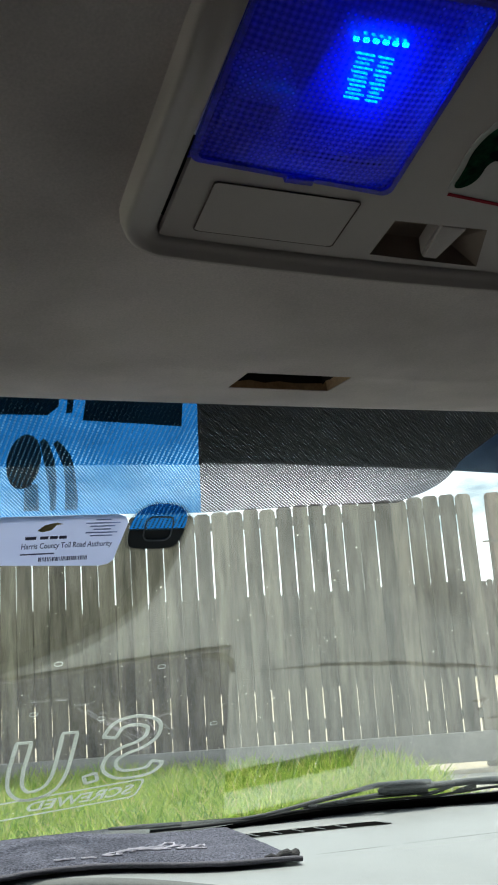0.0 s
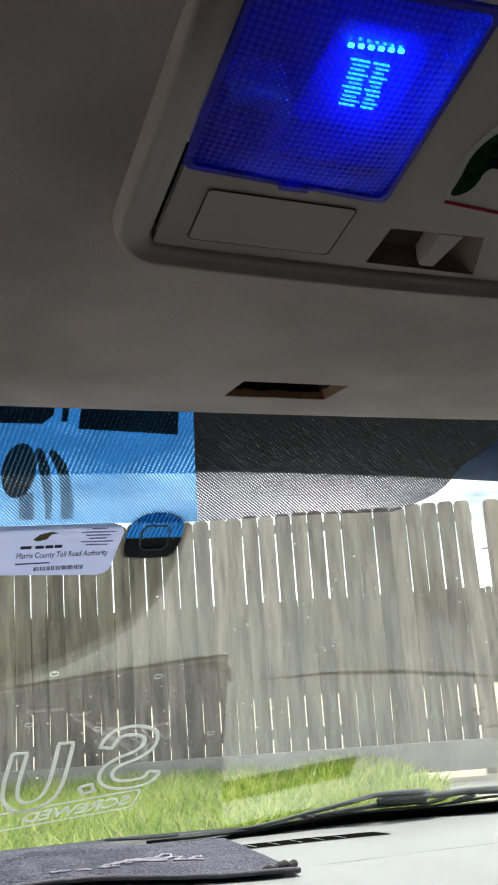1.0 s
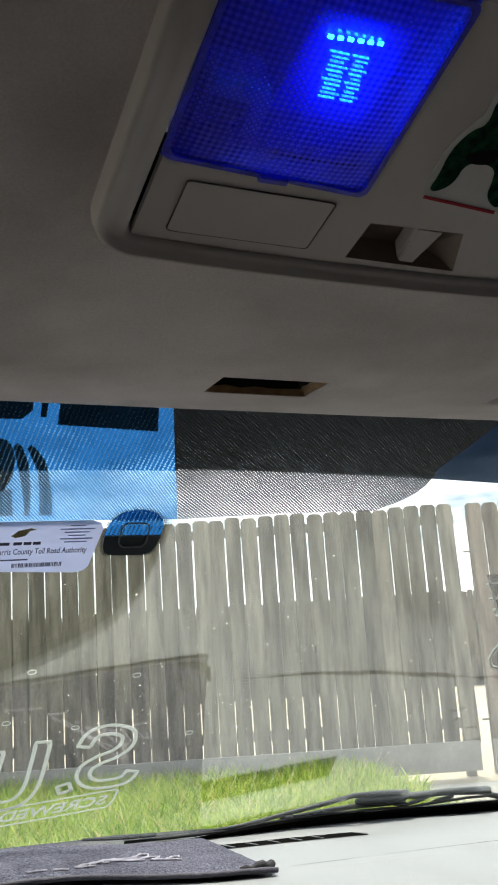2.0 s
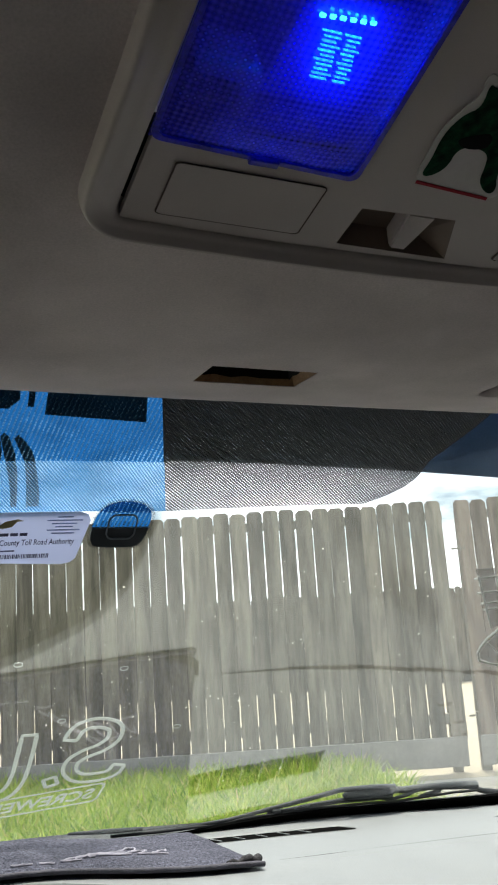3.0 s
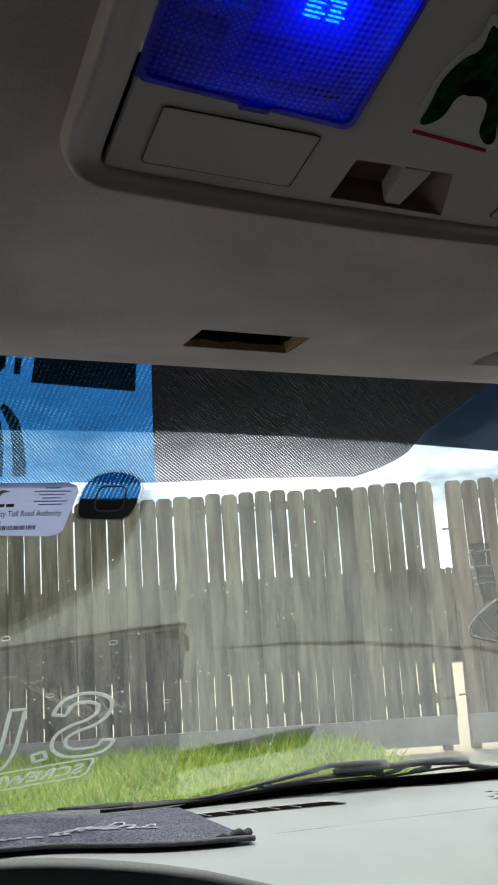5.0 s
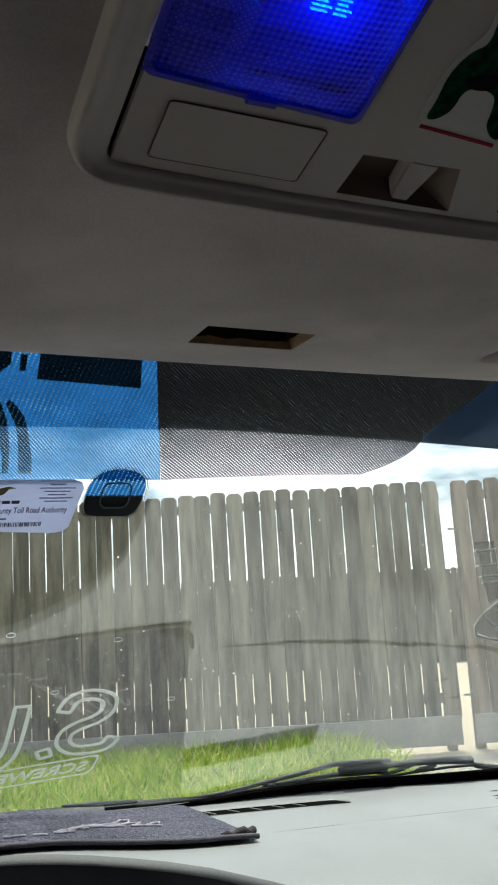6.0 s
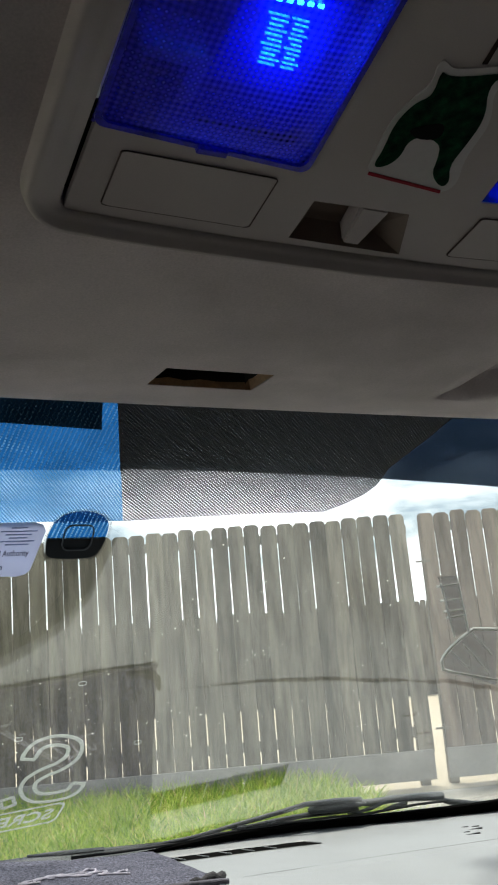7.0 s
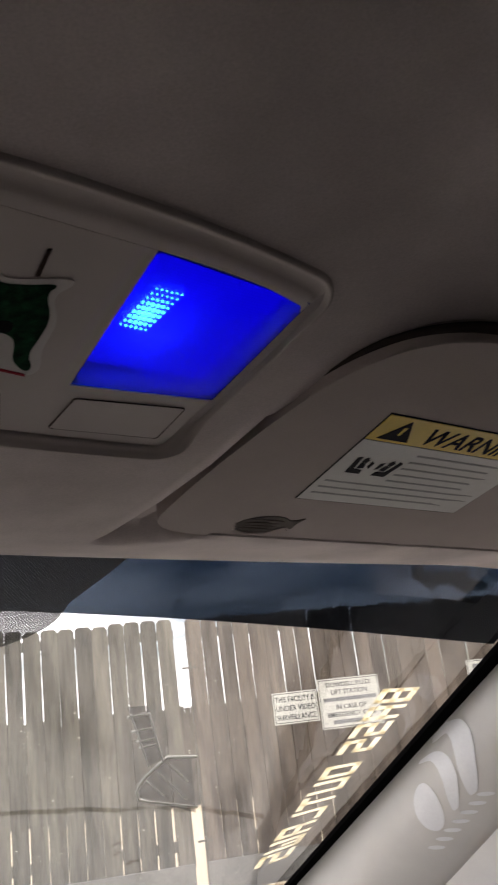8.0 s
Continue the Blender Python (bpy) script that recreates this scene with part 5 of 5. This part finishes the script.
for k in range(41):
    x = 0.19 + 0.625 * k / 40
    y = 0.9135 + 0.31 * (x - 0.265) ** 2 - (0.0022 + 0.0014 * k / 40)
    up = 0.0016 * min(1.0, k / 6)
    pts.append([ridge.verts.new((x, y + d, dash_z(x, y + d) + h)) for d, h in ((-0.022, -0.0005), (-0.012, up * 0.45), (-0.005, up * 0.85), (-0.0012, up), (0.0, up * 0.8), (0.0004, 0.0))])
for p, q in zip(pts, pts[1:]):
    for k in range(5):
        ridge.faces.new((p[k], q[k], q[k + 1], p[k + 1]))
part("ridge", ridge, M_DASH, dash, smooth=True)
for xa, xb, y in ((0.556, 0.566, 1.035), (0.570, 0.581, 1.033), (0.548, 0.572, 1.015), (0.532, 0.540, 0.999), (0.518, 0.543, 0.983)):
    zt = dash_z((xa + xb) / 2, y)
    part("print", box(xa, xb, y - 0.0014, y + 0.0014, zt - 0.001, zt + 0.0006), M_FASCIA, dash, "small dark moulded marks")

# ---- towel on the dashboard ----
M_TOWEL = mat("grey_terry", (0.102, 0.104, 0.136), 0.98, vary=1.0, scale=300, fine=560, bump=1.0, depth=0.006, spec=0.1, stain=0.25, stain_scale=25)
M_HEM = mat("towel_hem", (0.060, 0.058, 0.072), 0.95, vary=0.3, scale=90, fine=500, bump=0.6, depth=0.002)
M_KNOT = mat("hem_dark", (0.022, 0.021, 0.024), 0.95, vary=0.5, scale=200, fine=700, bump=0.8, depth=0.002)
M_THREAD = mat("white_thread", (0.27, 0.26, 0.31), 0.8, vary=0.2, scale=300, fine=900, bump=0.5)
towel = thing("towel", "folded dark grey terry towel with white stitching, on the dashboard", "towel")
TB = [(-0.20, 1.064), (0.160, 1.082)]
TF = [(-0.20, 0.905), (0.166, 0.884)]


def towel_pt(a, b):
    """a along the towel from far end to tip, b from front hem to back hem."""
    f = Vector((TF[0][0] + (TF[1][0] - TF[0][0]) * a, TF[0][1] + (TF[1][1] - TF[0][1]) * a))
    k = Vector((TB[0][0] + (TB[1][0] - TB[0][0]) * a, TB[0][1] + (TB[1][1] - TB[0][1]) * a))
    p = f.lerp(k, b)
    edge = min(1.0, 6 * min(b, 1 - b) + 0.35) * min(1.0, 14 * (1 - a) + 0.45)
    z = dash_z(p.x, p.y) + 0.002 + 0.001 * b * b * (1 - a) + 0.007 * edge + 0.0022 * noise.noise(Vector((p.x * 22, p.y * 22, 0))) * edge + 0.0006 * noise.noise(Vector((p.x * 150, p.y * 150, 2)))
    return Vector((p.x, p.y, z))


bm = bmesh.new()
tg = [[bm.verts.new(towel_pt(i / 90, j / 44)) for j in range(45)] for i in range(91)]
for i in range(90):
    for j in range(44):
        bm.faces.new((tg[i][j], tg[i + 1][j], tg[i + 1][j + 1], tg[i][j + 1]))
part("cloth", bm, M_TOWEL, towel, smooth=True)
hem = [towel_pt(i / 40, 0.0) + Vector((0, 0, 0.002)) for i in range(41)]
part("hem", tube(hem, 0.0026), M_HEM, towel, smooth=True)
STITCHES = [[(0.50, 0.22), (0.56, 0.30), (0.62, 0.38), (0.68, 0.47), (0.715, 0.53), (0.735, 0.52), (0.725, 0.46), (0.69, 0.40), (0.64, 0.34), (0.60, 0.31), (0.66, 0.33), (0.70, 0.36)],
            [(0.53, 0.24), (0.60, 0.34), (0.66, 0.42), (0.70, 0.46)], [(0.66, 0.34), (0.69, 0.41), (0.73, 0.45), (0.755, 0.44), (0.735, 0.39), (0.715, 0.345), (0.75, 0.34), (0.80, 0.335)],
            [(0.755, 0.34), (0.79, 0.42), (0.81, 0.43), (0.80, 0.39)], [(0.49, 0.20), (0.52, 0.205), (0.545, 0.20)], [(0.36, 0.14), (0.40, 0.15), (0.415, 0.145)], [(0.43, 0.15), (0.47, 0.155)], [(0.57, 0.27), (0.59, 0.275)]]
for st in STITCHES:
    path = []
    for (a0, b0), (a1, b1) in zip(st, st[1:]):
        for k in range(6):
            path.append(towel_pt(a0 + (a1 - a0) * k / 6, b0 + (b1 - b0) * k / 6) + Vector((0, 0, 0.0010)))
    path.append(towel_pt(*st[-1]) + Vector((0, 0, 0.0010)))
    part("stitching", tube(path, [0.0011 + 0.0003 * math.sin(1.7 * k) for k in range(len(path))], 6), M_THREAD, towel)
corner_fold = [towel_pt(0.90 + 0.10 * k / 6, 0.02 + 0.05 * (k / 6) ** 2) + Vector((0, 0, 0.0025 + 0.002 * math.sin(2.2 * k))) for k in range(7)] + [towel_pt(1.0, 0.14) + Vector((0.004, 0, 0.001))]
part("hem_knot", tube(corner_fold, [0.0018, 0.0028, 0.0034, 0.0040, 0.0046, 0.0050, 0.0044, 0.002], 8), M_KNOT, towel, "dark bunched corner of the hem", smooth=True)

# both lie a little lower and further ahead than drawn above
for ob in (dash, towel):
    ob.matrix_world = Matrix.Translation(Vector((-0.213, 0.012, 1.345)) * -0.012) @ Matrix.Scale(1.012, 4)

# ---- wiper and cowl ----
cowl = shell("trim", reshape(box(-0.9, 0.9, 0.0, 0.30, -0.03, 0.0, 0.004), lambda c: Vector((c.x, 1.10 + c.y + 0.15 * c.x * c.x, 1.118 - 0.09 * c.x * c.x + c.z - 0.30 * c.y))), M_COWL, "dark plastic cowl below the windscreen", "cowl")
# its visible deck beyond the foot of the glass
SEAT = Vector((-0.21, 0.015, 1.345))
deck, rows = bmesh.new(), []
for k in range(57):
    x = -0.80 + 1.52 * k / 56
    y = min(1.0715 + 0.05 * x + 0.16 * max(0.0, x) ** 2, glass_foot(x) - 0.005)
    far, near = SEAT + (on_glass(x, y) - SEAT) * 1.22, SEAT + (on_glass(x, y + 0.06) - SEAT) * 1.06
    rows.append([deck.verts.new(p) for p in (far + Vector((0, 0.004, -0.02)), far + Vector((0, 0.002, -0.003)), far, far.lerp(near, 0.1), far.lerp(near, 0.5), near)])
for p, q in zip(rows, rows[1:]):
    for k in range(5):
        deck.faces.new((p[k], q[k], q[k + 1], p[k + 1]))
bmesh.ops.solidify(deck, geom=deck.faces[:], thickness=0.003)
shell("trim", deck, M_COWL, "dark grey cowl deck beyond the foot of the windscreen", "cowl")
wiper = thing("wiper", "black wiper arm and blade resting on the windscreen", "wiper")
og = lambda x, y, h: on_glass(x, y + 1.5 * h, -h)      # lifted off the glass
def wiper_bar(name, pts, r, material, label=""):
    part(name, tube([og(x, y, h) for x, y, h in pts], r, 8), material, wiper, label, smooth=True)


M_WIPER = mat("wiper_black", (0.026, 0.028, 0.030), 0.5, spec=0.4, vary=0.3, scale=60, fine=500, bump=0.2)
wiper_bar("rubber", [(0.070, 1.0860, 0.003), (0.130, 1.0900, 0.003), (0.201, 1.0930, 0.003), (0.244, 1.0894, 0.003), (0.290, 1.0905, 0.003), (0.337, 1.0912, 0.003), (0.414, 1.0984, 0.003), (0.461, 1.1060, 0.003), (0.493, 1.1063, 0.004), (0.557, 1.1103, 0.005), (0.601, 1.1173, 0.005)], 0.0017, M_BLACK)
wiper_bar("blade", [(0.150, 1.0890, 0.006), (0.216, 1.0868, 0.006), (0.246, 1.0828, 0.008), (0.276, 1.0777, 0.010), (0.330, 1.0700, 0.013), (0.369, 1.0632, 0.015), (0.415, 1.0672, 0.016), (0.456, 1.0735, 0.016)], [0.0018, 0.0022, 0.0025, 0.0027, 0.0030, 0.0032, 0.0036, 0.0034], M_WIPER)
wiper_bar("bar", [(0.268, 1.0846, 0.007), (0.292, 1.0853, 0.008), (0.333, 1.0841, 0.010), (0.375, 1.0842, 0.011), (0.419, 1.0893, 0.011), (0.456, 1.0929, 0.011)], [0.0020, 0.0024, 0.0030, 0.0033, 0.0034, 0.0026], M_WIPER, "lower bar of the wiper blade")
wiper_bar("bracket", [(0.377, 1.0771, 0.013), (0.384, 1.0745, 0.014), (0.398, 1.0750, 0.014), (0.417, 1.0778, 0.014), (0.444, 1.0802, 0.014), (0.462, 1.0808, 0.014)], [0.0030, 0.0062, 0.0072, 0.0078, 0.0070, 0.0040], M_WIPER, "thick hinge of the wiper")
wiper_bar("pin", [(0.408, 1.0770, 0.022), (0.414, 1.0775, 0.022)], 0.0022, M_BLACK)
wiper_bar("pin", [(0.432, 1.0785, 0.022), (0.438, 1.0790, 0.022)], 0.0022, M_BLACK)
wiper_bar("arm", [(0.450, 1.0777, 0.016), (0.475, 1.0842, 0.016), (0.523, 1.0884, 0.016), (0.565, 1.0963, 0.016), (0.608, 1.1064, 0.016)], [0.0036, 0.0046, 0.0046, 0.0052, 0.0058], M_WIPER)
wiper_bar("arm_root", [(0.600, 1.1093, 0.015), (0.627, 1.1246, 0.013), (0.683, 1.1493, 0.012), (0.795, 1.2015, 0.010)], [0.0036, 0.0040, 0.0045, 0.0055], M_WIPER)
wiper_bar("link", [(0.437, 1.0949, 0.008), (0.457, 1.0992, 0.008), (0.478, 1.0960, 0.010), (0.499, 1.0880, 0.014)], [0.0018, 0.0024, 0.0026, 0.0030], M_WIPER)
wiper_bar("claw", [(0.496, 1.1066, 0.006), (0.509, 1.1024, 0.008), (0.538, 1.1008, 0.012)], [0.0016, 0.0024, 0.0028], M_WIPER)
wiper_bar("clip", [(0.273, 1.0848, 0.006), (0.284, 1.0852, 0.006)], 0.0030, M_COWL, "grey clip on the wiper blade")
wiper_bar("clip", [(0.313, 1.0869, 0.006), (0.326, 1.0867, 0.006)], 0.0028, M_COWL, "grey clip on the wiper blade")
wiper_bar("blade_end", [(0.020, 1.0715, 0.006), (0.060, 1.0755, 0.007), (0.108, 1.0800, 0.007)], [0.0015, 0.0028, 0.0022], M_COWL, "grey tip of the wiper blade")

# ---- stickers on the windscreen ----
M_TAG = paper_mat("tag_white", (0.66, 0.70, 0.83), 0.38)
M_TAGPALE = plain("tag_grey_ink", (0.24, 0.30, 0.50), 0.6)
M_TAGINK = plain("tag_ink", (0.075, 0.075, 0.15), 0.6)
M_GOLD = plain("tag_emblem", (0.26, 0.22, 0.10), 0.5)
tag = thing("toll_tag", "white toll sticker with dark print on the windscreen", "toll tag")
gp = lambda o, h: glass_polygon(o, h, h + 0.0003)
part("card", gp([(-0.1494, 0.7150), (-0.0456, 0.7158), (-0.0387, 0.7179), (-0.0358, 0.7229), (-0.0420, 0.7543), (-0.0458, 0.7577), (-0.0528, 0.7591), (-0.1509, 0.7537)], 0.0), M_TAG, tag)
tagmap = lambda x0, y0, sx=1.0: (lambda c: on_glass(x0 + c.x * sx, y0 - c.y * 0.766, 0.0008 + c.z * 0.2))
bm = letters("Harris County Toll Road Authority", 0.0085, 0.0002, fat=0.00008)
run = max(v.co.x for v in bm.verts)
part("lettering", reshape(bm, tagmap(-0.119, 0.7416, 0.073 / run)), M_TAGINK, tag)
for x0, x1, y0, y1 in ((-0.1165, -0.1080, 0.7318, 0.7342), (-0.1050, -0.0985, 0.7318, 0.7342), (-0.0972, -0.0912, 0.7318, 0.7342), (-0.0899, -0.0840, 0.7318, 0.7342), (-0.119, -0.092, 0.7458, 0.7468)):
    part("bar", gp([(x0, y0), (x1, y0), (x1, y1), (x0, y1)], 0.0004), M_TAGINK, tag)
for k in range(6):
    y = 0.7192 + 0.0026 * k
    w = (0.006, 0.014, 0.010, 0.007, 0.013, 0.009)[k]
    part("bar", gp([(-0.0565 - w, y), (-0.0565 + w, y), (-0.0565 + w, y + 0.0008), (-0.0565 - w, y + 0.0008)], 0.0006), M_TAGPALE, tag)
part("emblem", gp([(-0.1078, 0.7268), (-0.1025, 0.7226), (-0.0933, 0.7208), (-0.0884, 0.7222), (-0.0935, 0.7229), (-0.0968, 0.7268), (-0.1039, 0.7282)], 0.0004), M_GOLD, tag)
rng = random.Random(6)
x = -0.104
while x < -0.064:
    w = rng.choice((0.0004, 0.0007, 0.0011))
    part("code_bar", gp([(x, 0.7494), (x + w, 0.7494), (x + w, 0.7528), (x, 0.7528)], 0.0004), M_TAGINK, tag)
    x += w + rng.choice((0.0005, 0.0008))

M_VINYL = paper_mat("white_vinyl", (0.57, 0.59, 0.555), 0.6)
M_CREAM = paper_mat("cream_vinyl", (0.86, 0.82, 0.70), 0.75)


def mirrored(x0, y0, sx, sy, slant=0.0, tilt=0.0):
    """Places lettering on the glass so that it reads from outside."""
    return lambda c: on_glass(x0 - c.x * sx - c.y * sy * slant, y0 - c.y * sy * 0.766 + c.x * sx * tilt, -0.006 + c.z * 0.3)


club = thing("window_decal", "white outlined lettering decal on the windscreen, read from outside", "decal", group="window decals")


def outlined(center, half):
    """The closed outline of a fat stroke along its centre line, on the glass."""
    c = [Vector((x, y * 1.306)) for x, y in center]
    fine = []
    for i in range(len(c) - 1):
        p0, p1, p2, p3 = c[max(i - 1, 0)], c[i], c[i + 1], c[min(i + 2, len(c) - 1)]
        for k in range(5):
            t = k / 5
            fine.append(0.5 * (2 * p1 + (p2 - p0) * t + (2 * p0 - 5 * p1 + 4 * p2 - p3) * t * t + (3 * p1 - p0 - 3 * p2 + p3) * t ** 3))
    fine.append(c[-1])
    left, right = [], []
    for i, p in enumerate(fine):
        d = (fine[min(i + 1, len(fine) - 1)] - fine[max(i - 1, 0)]).normalized()
        nrm = Vector((-d.y, d.x))
        left.append(p + nrm * half)
        right.append(p - nrm * half)
    loop = left + right[::-1]
    b = bmesh.new()
    rim = []
    for i, p in enumerate(loop):
        d = (loop[(i + 1) % len(loop)] - loop[i - 1]).normalized() * 0.0021
        rim.append([b.verts.new(on_glass(q.x, q.y / 1.306, h)) for h in (-0.0058, -0.0062) for q in (p + Vector((-d.y, d.x)), p - Vector((-d.y, d.x)))])
    for i, r in enumerate(rim):
        s = rim[(i + 1) % len(rim)]
        for j, k in ((0, 1), (1, 3), (3, 2), (2, 0)):
            b.faces.new((r[j], r[k], s[k], s[j]))
    return b


part("letter", outlined([(-0.0045, 0.9500), (0.0010, 0.9370), (0.0120, 0.9318), (0.0260, 0.9325), (0.0390, 0.9395), (0.0400, 0.9530), (0.0300, 0.9630), (0.0150, 0.9690), (0.0035, 0.9780), (0.0035, 0.9905), (0.0145, 1.0000), (0.0330, 1.0020), (0.0490, 0.9985), (0.0545, 0.9885)], 0.0068), M_VINYL, club)
part("letter", outlined([(-0.0460, 0.9385), (-0.0468, 0.9640), (-0.0490, 0.9910), (-0.0555, 1.0070), (-0.0680, 1.0145), (-0.0820, 1.0140), (-0.0915, 1.0020), (-0.0932, 0.9820), (-0.0915, 0.9640), (-0.0895, 0.9450)], 0.0072), M_VINYL, club)
part("letter", outlined([(-0.0205, 1.0030), (-0.0145, 1.0015), (-0.0085, 1.0000)], 0.0068), M_VINYL, club)
part("lettering", reshape(letters("SCREWED", 0.028, 0.0004, fat=0.0006), mirrored(0.034, 1.030, 0.88, 0.85, -0.2, 0.07)), M_VINYL, club)
part("frame", reshape(ring(round_rect(0, 0.25, 0, 0.034, 0.008), round_rect(0.0025, 0.2475, 0.0025, 0.0315, 0.007), 0, 0.0004), mirrored(0.041, 1.036, 1, 1, -0.2, 0.07)), M_VINYL, club)

bass = thing("window_decal", "cream block lettering decal along the windscreen's edge, read from outside", "decal", group="window decals")


# block capitals out of bars in a unit box: left, bottom, right, top
BAR = 0.24
GLYPHS = {"B": ((0, 0, BAR, 1), (1 - BAR, 0, 1, 1), (0, 0, 1, 0.18), (0, 0.41, 1, 0.59), (0, 0.82, 1, 1)),
          "A": ((0, 0, BAR, 1), (1 - BAR, 0, 1, 1), (0, 0.36, 1, 0.54), (0, 0.82, 1, 1)),
          "S": ((0, 0, 1, 0.18), (1 - BAR, 0, 1, 0.59), (0, 0.41, 1, 0.59), (0, 0.41, BAR, 1), (0, 0.82, 1, 1)),
          "O": ((0, 0, BAR, 1), (1 - BAR, 0, 1, 1), (0, 0, 1, 0.18), (0, 0.82, 1, 1)),
          "U": ((0, 0, BAR, 1), (1 - BAR, 0, 1, 1), (0, 0, 1, 0.18)),
          "T": ((0.38, 0, 0.62, 1), (0, 0.82, 1, 1)),
          "L": ((0, 0, BAR, 1), (0, 0, 1, 0.18)),
          "W": ((0, 0, BAR, 1), (1 - BAR, 0, 1, 1), (0.40, 0, 0.60, 0.6), (0, 0, 1, 0.18))}


def along_edge(c):
    """From metres along and up the line of letters to the glass, reading from outside."""
    y = 0.734 + (c.x + 0.12 * c.y) * 0.766
    return on_glass(0.779 + 0.014 * c.x / 0.414 - c.y, y, -0.006 + c.z)


pen = 0.0
for ch in "BASS OUTLAWS":
    if ch == " ":
        pen += 0.020
        continue
    bm = bmesh.new()
    for a0, b0, a1, b1 in GLYPHS[ch]:
        box(pen + 0.029 * a0, pen + 0.029 * a1, 0.062 * b0, 0.062 * b1, 0, 0.0004, bm=bm)
    part("letter", reshape(bm, along_edge), M_CREAM, bass)
    pen += 0.0355

# faint reflection low on the glass, put in as outlines
M_FAINT = paper_mat("pale_reflection", (0.42, 0.42, 0.39), 0.4)
faint = thing("window_decal", "reflection of bars and a slanted frame, put in as pale outlines", "decal", group="window decals")


def glass_line(name, pts, r):
    part(name, tube([on_glass(x + 0.012, y, -0.006) for x, y in pts], r, 5), M_FAINT, faint)


M_SMOKE = clear_mat("dim_reflection", (0.34, 0.32, 0.31), 0.0)
part("fill", glass_polygon([(x + 0.012, y) for x, y in [(0.4746, 0.8311), (0.4428, 0.8309), (0.4283, 0.8551), (0.4281, 0.8716), (0.4358, 0.8806), (0.5313, 0.9117)]], -0.0056, -0.0056), M_SMOKE, faint, "dark see-through film inside the frame")
part("fill", glass_polygon([(x + 0.012, y) for x, y in [(0.3560, 0.7680), (0.3790, 0.7660), (0.4369, 0.8299), (0.4227, 0.8389)]], -0.0056, -0.0056), M_SMOKE, faint, "dark see-through film behind the bars")
glass_line("frame", [(0.482, 0.8306), (0.474, 0.8302), (0.4416, 0.8291), (0.4335, 0.840), (0.4258, 0.8527), (0.4240, 0.862), (0.4257, 0.8715), (0.4345, 0.8825), (0.4497, 0.8866), (0.528, 0.9030)], 0.0019)
for a, b2 in (((0.4298, 0.8575), (0.4669, 0.8805)), ((0.4408, 0.8484), (0.5039, 0.8899)), ((0.4389, 0.8322), (0.4911, 0.8641))):
    glass_line("bar", [a, b2], 0.0011)
for a, b2 in (((0.3625, 0.7795), (0.3861, 0.7749)), ((0.3768, 0.7955), (0.4007, 0.7918)), ((0.3891, 0.808), (0.412, 0.8044)), ((0.3969, 0.8152), (0.4198, 0.8112)), ((0.3644, 0.7755), (0.4227, 0.8389)), ((0.3856, 0.7741), (0.4389, 0.8345))):
    glass_line("bar", [a, b2], 0.0013)

M_DARKFILM = clear_mat("dark_film", (0.22, 0.23, 0.22), 0.0)
corner = thing("window_decal", "dark cut-out decal shape in the top corner of the windscreen", "decal", group="window decals")
part("shape", glass_polygon([(0.6284, 0.5911), (0.634, 0.5855), (0.6443, 0.5849), (0.6492, 0.5901), (0.6925, 0.5835), (0.7045, 0.5763), (0.7191, 0.5857), (0.7524, 0.5838), (0.7619, 0.5927), (0.7316, 0.6026), (0.7119, 0.5979), (0.6911, 0.5966), (0.683, 0.6029), (0.6807, 0.6104), (0.6667, 0.6057), (0.6542, 0.6022), (0.6396, 0.6012)], -0.0056, -0.0056), M_DARKFILM, corner)

# dust and dried drops on the glass
rng = random.Random(12)
bm = bmesh.new()
for k in range(330):
    x, y, r = rng.uniform(-0.12, 0.82), rng.uniform(0.73, 1.05), rng.choice((0.0003, 0.0004, 0.0005, 0.0008))
    if k % 3 == 0:
        x, y = 0.05 + rng.gauss(0, 0.10), 0.90 + rng.gauss(0, 0.05)
    if k % 7 == 1:      # small splashes
        cx, cy = ((-0.083, 0.905), (0.27, 0.80), (0.52, 0.83), (0.60, 0.74), (0.20, 0.86), (0.38, 0.95))[k % 6]
        x, y, r = cx + rng.gauss(0, 0.008), cy + rng.gauss(0, 0.006), rng.uniform(0.0002, 0.0006)
    vs = [bm.verts.new(on_glass(x + r * math.cos(a), y + r * rng.uniform(0.6, 1.2) * math.sin(a), -0.0062)) for a in (0, 1.05, 2.1, 3.14, 4.2, 5.25)]
    bm.faces.new(vs)
tagged(part("dust_specks", bm, M_CREAM), "tiny pale dust specks on the windscreen", "dust", kind="stuff")
for x, y in ((-0.070, 0.858), (-0.085, 0.912), (-0.018, 0.925), (0.105, 0.945), (0.03, 0.87)):
    ringm = ring(glass_ellipse(0, 0, 0.0042, 0.0026, 14), glass_ellipse(0, 0, 0.0036, 0.0020, 14), 0, 0.0002)
    tagged(part("water_mark", reshape(ringm, lambda c: on_glass(x + c.x, y + c.y, -0.006 + c.z)), M_VINYL), "dried ring-shaped water mark on the windscreen", "water mark", group="water marks")
